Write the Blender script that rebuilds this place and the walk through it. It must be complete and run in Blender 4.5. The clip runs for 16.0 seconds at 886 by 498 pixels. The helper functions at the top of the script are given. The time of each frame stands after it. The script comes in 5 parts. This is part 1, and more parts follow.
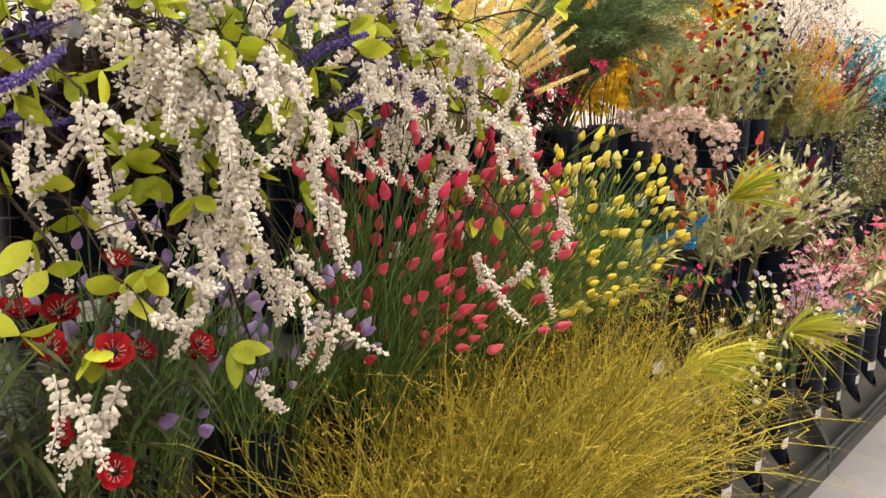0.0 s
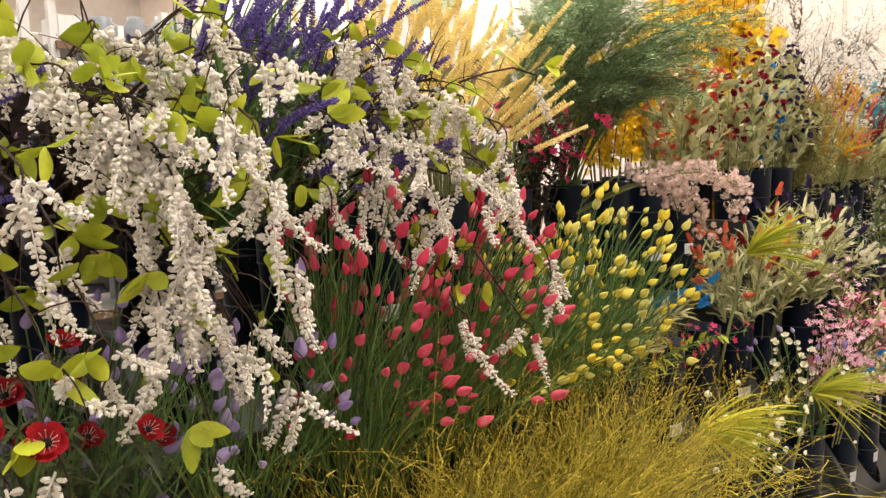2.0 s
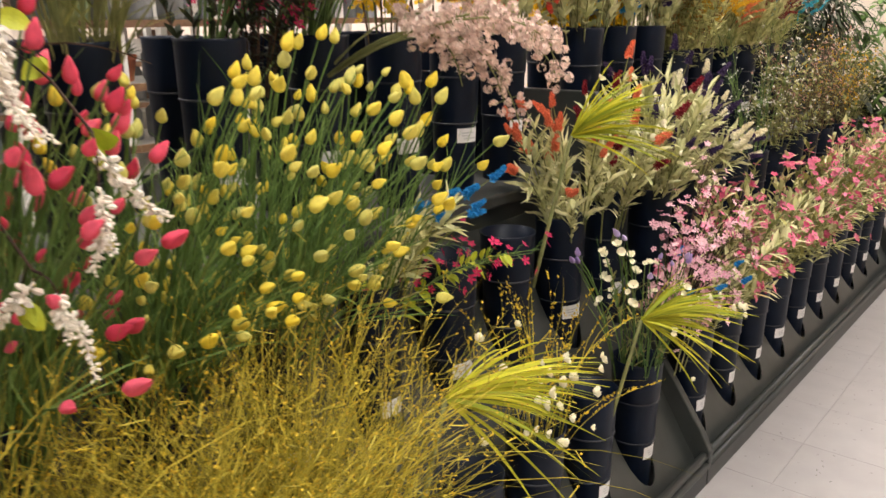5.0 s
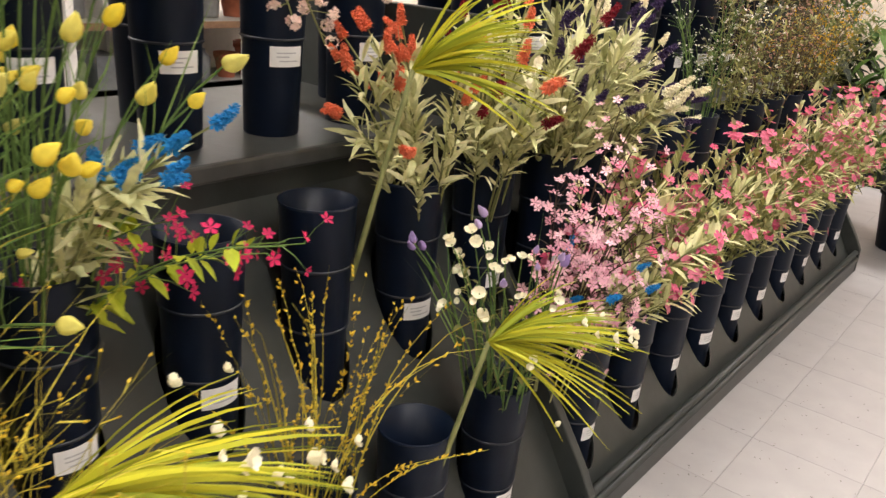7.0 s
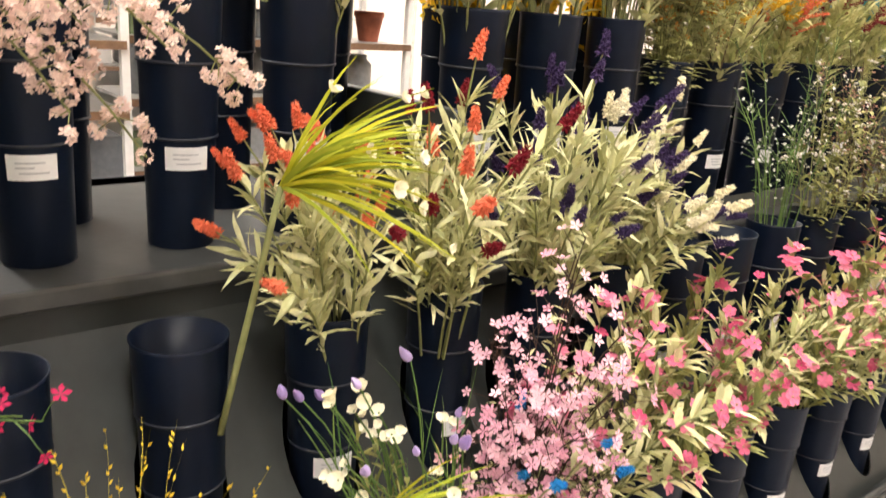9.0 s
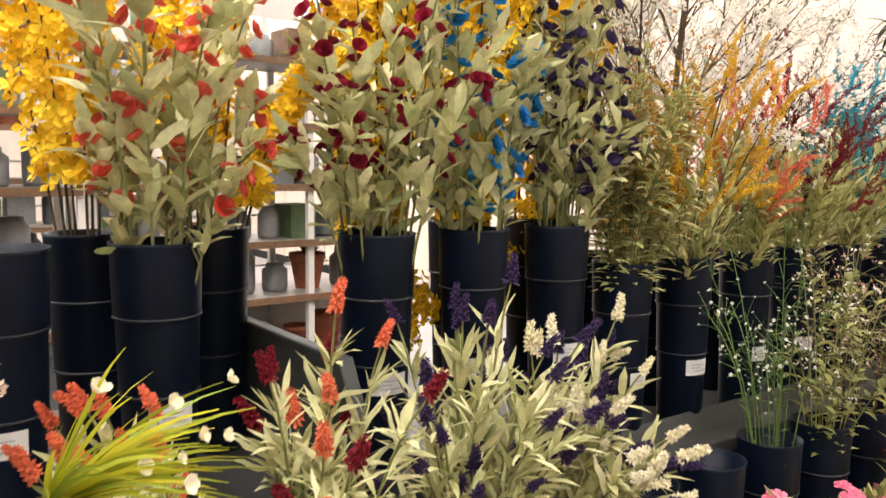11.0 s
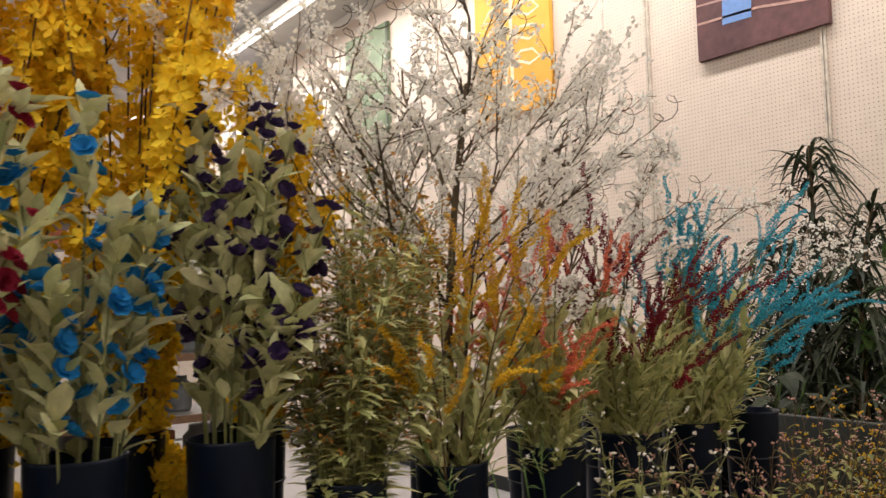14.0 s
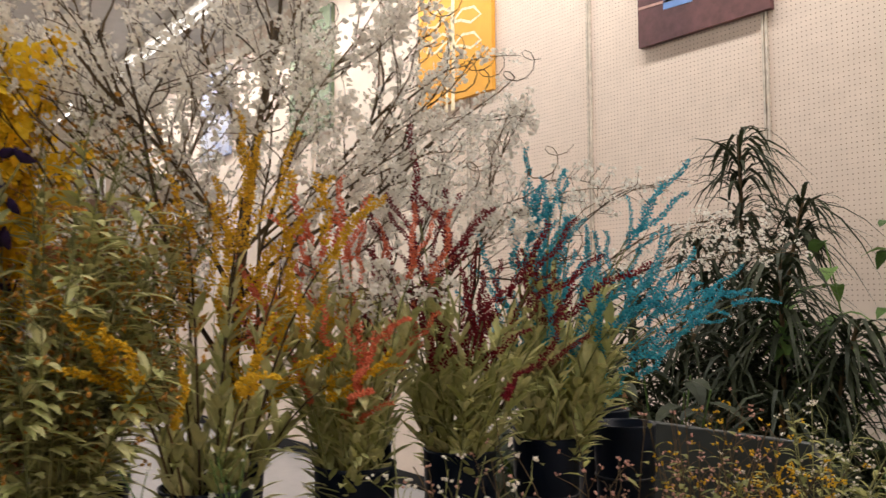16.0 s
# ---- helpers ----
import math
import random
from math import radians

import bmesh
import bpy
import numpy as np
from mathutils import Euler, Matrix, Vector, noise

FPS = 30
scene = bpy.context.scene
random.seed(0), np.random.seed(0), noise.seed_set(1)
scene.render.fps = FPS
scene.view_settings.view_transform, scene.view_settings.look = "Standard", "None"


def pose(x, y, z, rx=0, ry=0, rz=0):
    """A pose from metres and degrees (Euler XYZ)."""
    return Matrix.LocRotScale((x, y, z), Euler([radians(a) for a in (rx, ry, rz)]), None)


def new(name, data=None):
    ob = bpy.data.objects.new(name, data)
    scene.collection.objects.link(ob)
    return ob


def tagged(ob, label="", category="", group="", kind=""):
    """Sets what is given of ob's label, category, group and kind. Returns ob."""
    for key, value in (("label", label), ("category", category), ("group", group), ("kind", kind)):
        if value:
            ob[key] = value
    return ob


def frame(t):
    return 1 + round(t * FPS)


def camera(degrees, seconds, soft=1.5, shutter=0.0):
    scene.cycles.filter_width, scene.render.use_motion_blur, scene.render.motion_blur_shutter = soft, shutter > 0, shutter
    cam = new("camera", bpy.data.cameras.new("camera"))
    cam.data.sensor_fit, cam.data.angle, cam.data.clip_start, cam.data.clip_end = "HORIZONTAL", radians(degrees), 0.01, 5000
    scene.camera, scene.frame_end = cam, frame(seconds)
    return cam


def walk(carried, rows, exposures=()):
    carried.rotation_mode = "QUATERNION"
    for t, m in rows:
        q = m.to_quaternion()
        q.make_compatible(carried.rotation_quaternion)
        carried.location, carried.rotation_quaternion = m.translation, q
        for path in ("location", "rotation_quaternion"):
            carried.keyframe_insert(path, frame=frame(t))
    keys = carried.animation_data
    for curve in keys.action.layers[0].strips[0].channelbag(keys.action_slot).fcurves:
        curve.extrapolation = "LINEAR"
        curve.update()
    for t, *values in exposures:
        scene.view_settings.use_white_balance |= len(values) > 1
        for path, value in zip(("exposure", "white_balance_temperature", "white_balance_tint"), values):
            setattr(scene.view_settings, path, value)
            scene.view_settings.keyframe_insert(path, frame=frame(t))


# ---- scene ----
cam = camera(57.8, 16.0, 1.4, 0.35)
METRES, EYE, TILT, LEAN, TURN = 3.8, 1.4, 0.0, 0.0, 42.3
ROWS = [
    (0.0, 0.0, 0.0, 0.0, -0.17, -10.06, 0.97),
    (0.5, 0.0044, 0.0052, 0.0033, 0.52, -8.41, 1.23),
    (1.0, 0.0089, 0.0086, 0.0057, 0.84, -7.15, 1.51),
    (1.5, 0.0138, 0.0112, 0.007, 1.37, -6.46, 1.77),
    (2.0, 0.0244, 0.0168, 0.0064, 2.28, -6.67, 1.91),
    (2.5, 0.0329, 0.0308, 0.0055, 4.17, -6.32, 2.01),
    (3.0, 0.0404, 0.0649, 0.0048, 5.26, -6.08, 1.22),
    (3.5, 0.0553, 0.1004, 0.007, 3.36, -6.2, 0.86),
    (4.0, 0.0899, 0.1331, 0.005, 0.26, -6.84, 0.68),
    (4.5, 0.1263, 0.1624, -0.0017, -1.0, -11.46, 0.83),
    (5.0, 0.1474, 0.1961, -0.0114, -2.55, -16.17, 0.39),
    (7.5, 0.2617, 0.3778, -0.0341, -2.71, -21.67, -5.31),
    (8.0, 0.2814, 0.4061, -0.0343, -2.23, -22.71, -5.49),
    (8.5, 0.3123, 0.4238, -0.0271, 2.66, -20.67, -4.9),
    (9.0, 0.342, 0.4363, -0.0184, 8.69, -17.24, -4.4),
    (9.5, 0.3558, 0.452, -0.0093, 9.78, -14.8, -3.49),
    (10.0, 0.3621, 0.4801, -0.0014, 9.85, -11.72, -3.0),
    (12.5, 0.4549, 0.5651, 0.024, 13.02, 0.67, 1.77),
    (13.0, 0.4674, 0.5989, 0.0274, 12.05, 2.08, 1.59),
    (13.5, 0.4876, 0.6285, 0.0275, 11.02, 2.56, 1.68),
    (14.0, 0.525, 0.6508, 0.0303, 11.32, 4.12, 1.47),
    (14.5, 0.5491, 0.6699, 0.0307, 12.4, 4.41, 1.37),
    (15.0, 0.5591, 0.7011, 0.0298, 12.87, 4.49, 1.08),
    (15.5, 0.5689, 0.7281, 0.0282, 10.59, 4.41, 0.78),
    (16.0, 0.5932, 0.7436, 0.0262, 9.44, 3.83, 0.28),
]
walk(cam, [(t, pose(0, 0, EYE, TILT, LEAN, TURN) @ pose(METRES * x, METRES * y, METRES * z, 90 + pitch, roll, yaw)) for t, x, y, z, yaw, pitch, roll in ROWS],
     [(0.0, -0.15), (2.0, -0.26), (3.0, -0.27), (5.0, -0.15), (8.0, 0.05), (9.0, 0.36), (10.2, 0.26), (12.3, -0.83), (14.0, -1.26), (16.0, -1.38)])

# ---- world and lamps ----
world = bpy.data.worlds.new("indoor_world")
scene.world = world
world.use_nodes = True
world.node_tree.nodes["Background"].inputs[0].default_value = (0.9, 0.85, 0.8, 1)
world.node_tree.nodes["Background"].inputs[1].default_value = 0.05

CEIL = 4.75
LAMP_ROWS = (6.8, 1.8, -3.2)
LAMP_POWER = 400
for ly in LAMP_ROWS:
    for lx in (-9.0, -1.0):
        lamp = bpy.data.lights.new("fluorescent_light", "AREA")
        lamp.shape, lamp.size, lamp.size_y = "RECTANGLE", 7.6, 0.14
        lamp.energy, lamp.color = LAMP_POWER, (1.0, 0.955, 0.91)
        ob = new("fluorescent_light", lamp)
        ob.matrix_world = pose(lx, ly, CEIL - 0.19)

# ---- materials ----
def srgb(r, g, b):
    return tuple(((c / 255) / 12.92 if c <= 10 else ((c / 255 + 0.055) / 1.055) ** 2.4) for c in (r, g, b)) + (1.0,)


def material(name, col1, col2=None, rough=0.6, metal=0.0, translucent=0.0, spread="island", noise_scale=30.0, noise_amount=0.25, bump=0.0, bump_scale=120.0, spec=0.5, stops=None):
    m = bpy.data.materials.new(name)
    m.use_nodes = True
    nt = m.node_tree
    nodes, link = nt.nodes, nt.links.new
    b = nodes["Principled BSDF"]
    b.inputs["Roughness"].default_value, b.inputs["Metallic"].default_value = rough, metal
    b.inputs["Specular IOR Level"].default_value = spec
    mix = nodes.new("ShaderNodeMix")
    mix.data_type = "RGBA"
    mix.inputs[6].default_value, mix.inputs[7].default_value = col1, col2 or col1
    coord = nodes.new("ShaderNodeTexCoord")
    if spread == "island":
        g = nodes.new("ShaderNodeNewGeometry")
        link(g.outputs["Random Per Island"], mix.inputs[0])
    elif spread == "object":
        g = nodes.new("ShaderNodeObjectInfo")
        link(g.outputs["Random"], mix.inputs[0])
    else:
        g = nodes.new("ShaderNodeTexNoise")
        g.inputs["Scale"].default_value, g.inputs["Detail"].default_value = noise_scale / 12, 6
        link(coord.outputs["Object"], g.inputs["Vector"])
        ramp = nodes.new("ShaderNodeValToRGB")
        ramp.color_ramp.elements[0].position, ramp.color_ramp.elements[1].position = 0.35, 0.65
        link(g.outputs["Fac"], ramp.inputs[0])
        link(ramp.outputs[0], mix.inputs[0])
    n = nodes.new("ShaderNodeTexNoise")
    n.inputs["Scale"].default_value, n.inputs["Detail"].default_value = noise_scale, 4
    link(coord.outputs["Object"], n.inputs["Vector"])
    mr = nodes.new("ShaderNodeMapRange")
    mr.inputs[1].default_value, mr.inputs[2].default_value = 0.25, 0.75
    mr.inputs[3].default_value, mr.inputs[4].default_value = 1 - noise_amount, 1 + noise_amount
    link(n.outputs["Fac"], mr.inputs[0])
    mul = nodes.new("ShaderNodeMix")
    mul.data_type, mul.blend_type = "RGBA", "MULTIPLY"
    mul.inputs[0].default_value = 1.0
    link(mix.outputs[2], mul.inputs[6])
    link(mr.outputs[0], mul.inputs[7])
    link(mul.outputs[2], b.inputs["Base Color"])
    if bump:
        bn = nodes.new("ShaderNodeTexNoise")
        bn.inputs["Scale"].default_value, bn.inputs["Detail"].default_value = bump_scale, 5
        link(coord.outputs["Object"], bn.inputs["Vector"])
        bp = nodes.new("ShaderNodeBump")
        bp.inputs["Strength"].default_value, bp.inputs["Distance"].default_value = bump, 0.01
        link(bn.outputs["Fac"], bp.inputs["Height"])
        link(bp.outputs[0], b.inputs["Normal"])
    if translucent:
        tr = nodes.new("ShaderNodeBsdfTranslucent")
        link(mul.outputs[2], tr.inputs[0])
        ms = nodes.new("ShaderNodeMixShader")
        ms.inputs[0].default_value = translucent
        link(b.outputs[0], ms.inputs[1])
        link(tr.outputs[0], ms.inputs[2])
        link(ms.outputs[0], nodes["Material Output"].inputs[0])
    return m


def petal_mat(name, c1, c2, spread="object"):
    return material(name, srgb(*c1), srgb(*c2), rough=0.65, translucent=0.22, spread=spread, noise_scale=60, noise_amount=0.18, spec=0.25)


def leaf_mat(name, c1, c2):
    return material(name, srgb(*c1), srgb(*c2), rough=0.6, translucent=0.2, noise_scale=45, noise_amount=0.22, bump=0.15, bump_scale=200, spec=0.3)


M_BUCKET = material("black_plastic", (0.0028, 0.0062, 0.0165, 1), (0.0038, 0.008, 0.02, 1), rough=0.42, spread="object", noise_scale=14, noise_amount=0.3, bump=0.04, bump_scale=60, spec=0.22)
M_RING = material("bucket_ring_plastic", (0.008, 0.011, 0.02, 1), (0.012, 0.015, 0.024, 1), rough=0.45, noise_amount=0.2)
M_LABEL = material("paper_label", (0.78, 0.77, 0.76, 1), (0.7, 0.69, 0.69, 1), rough=0.7, spread="object", noise_amount=0.08)
M_PRINT = material("label_print", (0.46, 0.46, 0.48, 1), rough=0.8)
M_PANEL = material("dark_painted_steel", (0.027, 0.031, 0.029, 1), (0.035, 0.039, 0.036, 1), rough=0.45, spread="noise", noise_scale=20, noise_amount=0.2, bump=0.03, bump_scale=90)
M_DECK = material("deck_laminate", (0.046, 0.047, 0.045, 1), (0.058, 0.058, 0.055, 1), rough=0.38, spread="noise", noise_scale=25, noise_amount=0.2, bump=0.03)
M_DARK = material("cabinet_inside", (0.012, 0.012, 0.013, 1), rough=0.9)
M_TILE = material("vinyl_tile", srgb(160, 156, 156), srgb(156, 152, 152), rough=0.42, spread="object", noise_scale=9, noise_amount=0.07, bump=0.02, bump_scale=30)
M_FLECK = material("tile_fleck", srgb(70, 66, 62), srgb(130, 124, 118), rough=0.6)
M_GROUT = material("tile_joint", srgb(157, 153, 152), rough=0.5)
M_WALL = material("painted_pegboard", srgb(228, 211, 197), srgb(222, 205, 190), rough=0.7, spread="noise", noise_scale=12, noise_amount=0.05, bump=0.03, bump_scale=50)
M_HOLE = material("pegboard_hole", srgb(158, 136, 118), rough=0.9)
M_STRIP = material("wall_standard", srgb(208, 196, 182), srgb(200, 188, 174), rough=0.5)
M_CEIL = material("painted_ceiling", srgb(196, 194, 190), srgb(186, 184, 180), rough=0.9, spread="noise", noise_scale=6, noise_amount=0.08)
M_PLAIN = material("shop_wall_paint", srgb(214, 204, 192), srgb(206, 196, 184), rough=0.8, spread="noise", noise_scale=8, noise_amount=0.06)
M_WHITE = material("white_enamel", srgb(226, 222, 216), srgb(214, 210, 204), rough=0.4, spread="object", noise_amount=0.06)
M_SHELFWOOD = material("brown_shelf_edge", srgb(120, 90, 66), srgb(100, 74, 54), rough=0.55, spread="object", noise_scale=40, noise_amount=0.3)
M_SHELF = material("grey_shelf_metal", srgb(150, 146, 140), srgb(128, 124, 118), rough=0.45, spread="object", noise_amount=0.1)
M_TERRA = material("terracotta", srgb(176, 104, 76), srgb(150, 84, 62), rough=0.8, spread="object", noise_amount=0.2, bump=0.1)
M_GREY = material("grey_goods", srgb(150, 150, 150), srgb(96, 100, 104), rough=0.5, spread="object", noise_amount=0.2)
M_GREENGOODS = material("green_goods", srgb(76, 96, 62), srgb(120, 132, 96), rough=0.6, spread="object", noise_amount=0.3)
M_TUBE = bpy.data.materials.new("lamp_tube")
M_TUBE.use_nodes = True
M_TUBE.node_tree.nodes["Principled BSDF"].inputs["Emission Color"].default_value = (1.0, 0.93, 0.85, 1)
M_TUBE.node_tree.nodes["Principled BSDF"].inputs["Emission Strength"].default_value = 6.0

M_STEM = leaf_mat("green_stem", (118, 144, 78), (78, 106, 54))
M_PALESTEM = leaf_mat("pale_stem", (150, 150, 100), (120, 124, 78))
M_BROWNSTEM = leaf_mat("brown_stem", (74, 54, 40), (52, 38, 30))
M_WOODSTEM = leaf_mat("olive_wood_stem", (112, 92, 64), (70, 57, 41))
M_TULIPLEAF = leaf_mat("tulip_leaf", (136, 164, 92), (84, 116, 62))
M_LIME = leaf_mat("lime_leaf", (190, 194, 54), (142, 156, 38))
M_GRASS = leaf_mat("gold_grass", (214, 196, 78), (104, 98, 28))
M_GRASSSEED = leaf_mat("gold_seed", (232, 202, 66), (176, 142, 30))
M_SAGE = leaf_mat("sage_leaf", (230, 226, 176), (178, 179, 124))
M_PALELEAF = leaf_mat("pale_laurel_leaf", (232, 226, 170), (176, 180, 116))
M_OLIVE = leaf_mat("olive_leaf", (168, 164, 98), (108, 114, 64))
M_POPPYLEAF = leaf_mat("poppy_leaf", (92, 96, 56), (52, 58, 34))
M_FERN = leaf_mat("fern_leaf", (166, 184, 138), (108, 132, 94))
M_DARKLEAF = leaf_mat("dark_leaf", (56, 62, 40), (34, 42, 28))
M_DARKFOL = leaf_mat("dark_brown_foliage", (62, 50, 44), (38, 32, 30))
M_POTHOS = leaf_mat("bright_broad_leaf", (104, 132, 66), (60, 86, 40))
M_RUST = leaf_mat("rust_leaf", (206, 150, 66), (150, 108, 48))
M_CREAM = petal_mat("cream_petal", (244, 238, 228), (226, 217, 202), "island")
M_CREAMO = petal_mat("cream_bloom", (244, 238, 214), (234, 224, 190))
M_REDT = petal_mat("red_tulip_petal", (238, 104, 126), (212, 62, 90))
M_YELT = petal_mat("yellow_tulip_petal", (240, 214, 64), (206, 202, 118))
M_LAVT = petal_mat("lavender_tulip_petal", (196, 176, 216), (158, 132, 190))
M_POPPY = petal_mat("red_poppy_petal", (176, 28, 38), (134, 16, 28))
M_BLACK = material("black_centre", (0.012, 0.01, 0.012, 1), rough=0.8)
M_WHEAT = petal_mat("wheat_spike", (255, 240, 172), (250, 224, 132), "island")
M_PURPLE = petal_mat("lavender_spike", (128, 108, 178), (82, 66, 136), "island")
M_DKPURPLE = petal_mat("dark_purple_petal", (74, 52, 96), (44, 34, 66), "island")
M_PINK = petal_mat("pink_petal", (232, 142, 166), (198, 74, 112))
M_PALEPINK = petal_mat("pale_pink_petal", (240, 196, 204), (206, 140, 160), "island")
M_MAGENTA = petal_mat("magenta_petal", (206, 44, 96), (170, 30, 76), "island")
M_SHELLPINK = petal_mat("shell_pink_cluster", (240, 218, 204), (222, 192, 182), "island")
M_BLUE = petal_mat("blue_petal", (50, 156, 214), (24, 108, 176), "island")
M_TEAL = petal_mat("teal_chenille", (74, 190, 208), (36, 142, 170), "island")
M_ORANGE = petal_mat("orange_petal", (238, 138, 102), (220, 108, 76), "island")
M_CORAL = petal_mat("coral_petal", (232, 122, 98), (214, 88, 70))
M_WINE = petal_mat("wine_petal", (158, 30, 56), (112, 20, 42))
M_CRIMSON = petal_mat("crimson_chenille", (140, 26, 40), (104, 14, 30), "island")
M_FORSYTHIA = petal_mat("forsythia_petal", (253, 221, 60), (238, 192, 34), "island")
M_YELSPIKE = petal_mat("yellow_spike", (242, 200, 54), (214, 166, 32), "island")
M_WHITEBLOSSOM = material("white_blossom_petal", srgb(250, 247, 240), srgb(238, 232, 222), rough=0.7, translucent=0.4, noise_scale=60, noise_amount=0.1, spec=0.2)
M_DUSTPINK = petal_mat("dusty_pink_bud", (222, 178, 160), (190, 136, 122), "island")

# ---- mesh tools ----
class Acc:
    """Collects vertices and faces of one mesh."""

    def __init__(self):
        self.v, self.f = [], []

    def add(self, verts, faces):
        o = len(self.v)
        self.v.extend(verts)
        self.f.extend([tuple(i + o for i in face) for face in faces])

    def mesh(self, name, mat, smooth=False):
        me = bpy.data.meshes.new(name)
        me.from_pydata([tuple(p) for p in self.v], [], self.f)
        me.materials.append(mat)
        if smooth:
            me.polygons.foreach_set("use_smooth", [True] * len(me.polygons))
        me.update()
        return me

    def box(self, x0, y0, z0, x1, y1, z1):
        self.add([(x0, y0, z0), (x1, y0, z0), (x1, y1, z0), (x0, y1, z0), (x0, y0, z1), (x1, y0, z1), (x1, y1, z1), (x0, y1, z1)],
                 [(0, 3, 2, 1), (4, 5, 6, 7), (0, 1, 5, 4), (1, 2, 6, 5), (2, 3, 7, 6), (3, 0, 4, 7)])

    def tube(self, pts, r0, r1, sides=3):
        n = len(pts)
        verts = []
        for i, p in enumerate(pts):
            d = (pts[min(i + 1, n - 1)] - pts[max(i - 1, 0)])
            d = d.normalized() if d.length > 1e-9 else Vector((0, 0, 1))
            a = d.orthogonal().normalized()
            b = d.cross(a)
            r = r0 + (r1 - r0) * i / max(n - 1, 1)
            for k in range(sides):
                w = 2 * math.pi * k / sides
                verts.append(p + a * (r * math.cos(w)) + b * (r * math.sin(w)))
        faces = []
        for i in range(n - 1):
            for k in range(sides):
                k2 = (k + 1) % sides
                faces.append((i * sides + k, i * sides + k2, (i + 1) * sides + k2, (i + 1) * sides + k))
        faces.append(tuple(range(sides - 1, -1, -1)))
        faces.append(tuple((n - 1) * sides + k for k in range(sides)))
        self.add(verts, faces)

    def leaf(self, base, way, length, width, up=None, droop=0.3, fold=0.25, segs=3, wide_at=0.45, wave=0.0):
        """A folded, drooping leaf blade with a midrib."""
        way = way.normalized()
        up = up or Vector((0, 0, 1))
        side = way.cross(up)
        side = side.normalized() if side.length > 1e-5 else way.orthogonal().normalized()
        nrm = side.cross(way)
        verts, faces = [], []
        for i in range(segs + 1):
            s = i / segs
            c = base + way * (length * s) - Vector((0, 0, 1)) * (droop * length * s * s)
            w = width * 0.5 * (math.sin(math.pi * min(1.0, (s / wide_at) * 0.5 if s < wide_at else 0.5 + 0.5 * (s - wide_at) / (1 - wide_at))) ** 0.8 if 0 < s < 1 else 0.04)
            wv = wave * width * random.uniform(-1, 1)
            verts += [c - side * w + nrm * (fold * w + wv), c, c + side * w + nrm * (fold * w - wv)]
        for i in range(segs):
            a = i * 3
            faces += [(a, a + 1, a + 4, a + 3), (a + 1, a + 2, a + 5, a + 4)]
        self.add(verts, faces)

    def blade(self, pts, width, taper=True):
        """A narrow ribbon along a line."""
        n = len(pts)
        side = (pts[-1] - pts[0]).cross(Vector((random.uniform(-1, 1), random.uniform(-1, 1), 0.3))).normalized()
        verts = []
        for i, p in enumerate(pts):
            w = width * 0.5 * (1 - (i / (n - 1)) ** 2 * 0.85 if taper else 1)
            verts += [p - side * w, p + side * w]
        self.add(verts, [(2 * i, 2 * i + 1, 2 * i + 3, 2 * i + 2) for i in range(n - 1)])

    def bud(self, c, way, length, r, sides=4):
        """A small pointed bud."""
        way = way.normalized()
        a = way.orthogonal().normalized()
        b = way.cross(a)
        t0 = random.random() * 6
        ring = [c + way * (length * 0.4) + (a * math.cos(t0 + 2 * math.pi * k / sides) + b * math.sin(t0 + 2 * math.pi * k / sides)) * r for k in range(sides)]
        self.add([c] + ring + [c + way * length], [(0, k % sides + 1, (k + 1) % sides + 1)[::-1] for k in range(sides)] + [(sides + 1, k + 1, (k + 1) % sides + 1) for k in range(sides)])

    def pearl(self, c, way, length, r):
        """A small rounded bud of two rings."""
        way = way.normalized()
        a = way.orthogonal().normalized()
        b = way.cross(a)
        t0 = random.random() * 6
        vs = [c]
        for h, f in ((0.3, 0.85), (0.75, 0.95)):
            vs += [c + way * (length * h) + (a * math.cos(t0 + 1.5708 * k) + b * math.sin(t0 + 1.5708 * k)) * r * f for k in range(4)]
        vs.append(c + way * length)
        self.add(vs, [(0, (k + 1) % 4 + 1, k + 1) for k in range(4)] + [(k + 1, (k + 1) % 4 + 1, (k + 1) % 4 + 5, k + 5) for k in range(4)] + [(k + 5, (k + 1) % 4 + 5, 9) for k in range(4)])

    def flower(self, c, way, r, petals=5, cup=0.35, narrow=0.75, twist=None):
        """A small open flower: one folded quad pair a petal."""
        way = way.normalized()
        a = way.orthogonal().normalized()
        b = way.cross(a)
        t0 = random.random() * 6 if twist is None else twist
        vs, fs = [c], []
        for k in range(petals):
            w = t0 + 2 * math.pi * k / petals
            d = a * math.cos(w) + b * math.sin(w)
            s = b * math.cos(w) - a * math.sin(w)
            hw = r * math.sin(math.pi / petals) * narrow
            o = len(vs)
            vs += [c + d * (r * 0.6) + s * hw + way * (r * cup * 0.5), c + d * r + way * (r * cup), c + d * (r * 0.6) - s * hw + way * (r * cup * 0.5), c + d * (r * 0.6) + way * (r * cup * 0.3)]
            fs += [(0, o, o + 3), (o, o + 1, o + 3), (o + 1, o + 2, o + 3), (o + 2, 0, o + 3)]
        self.add(vs, fs)


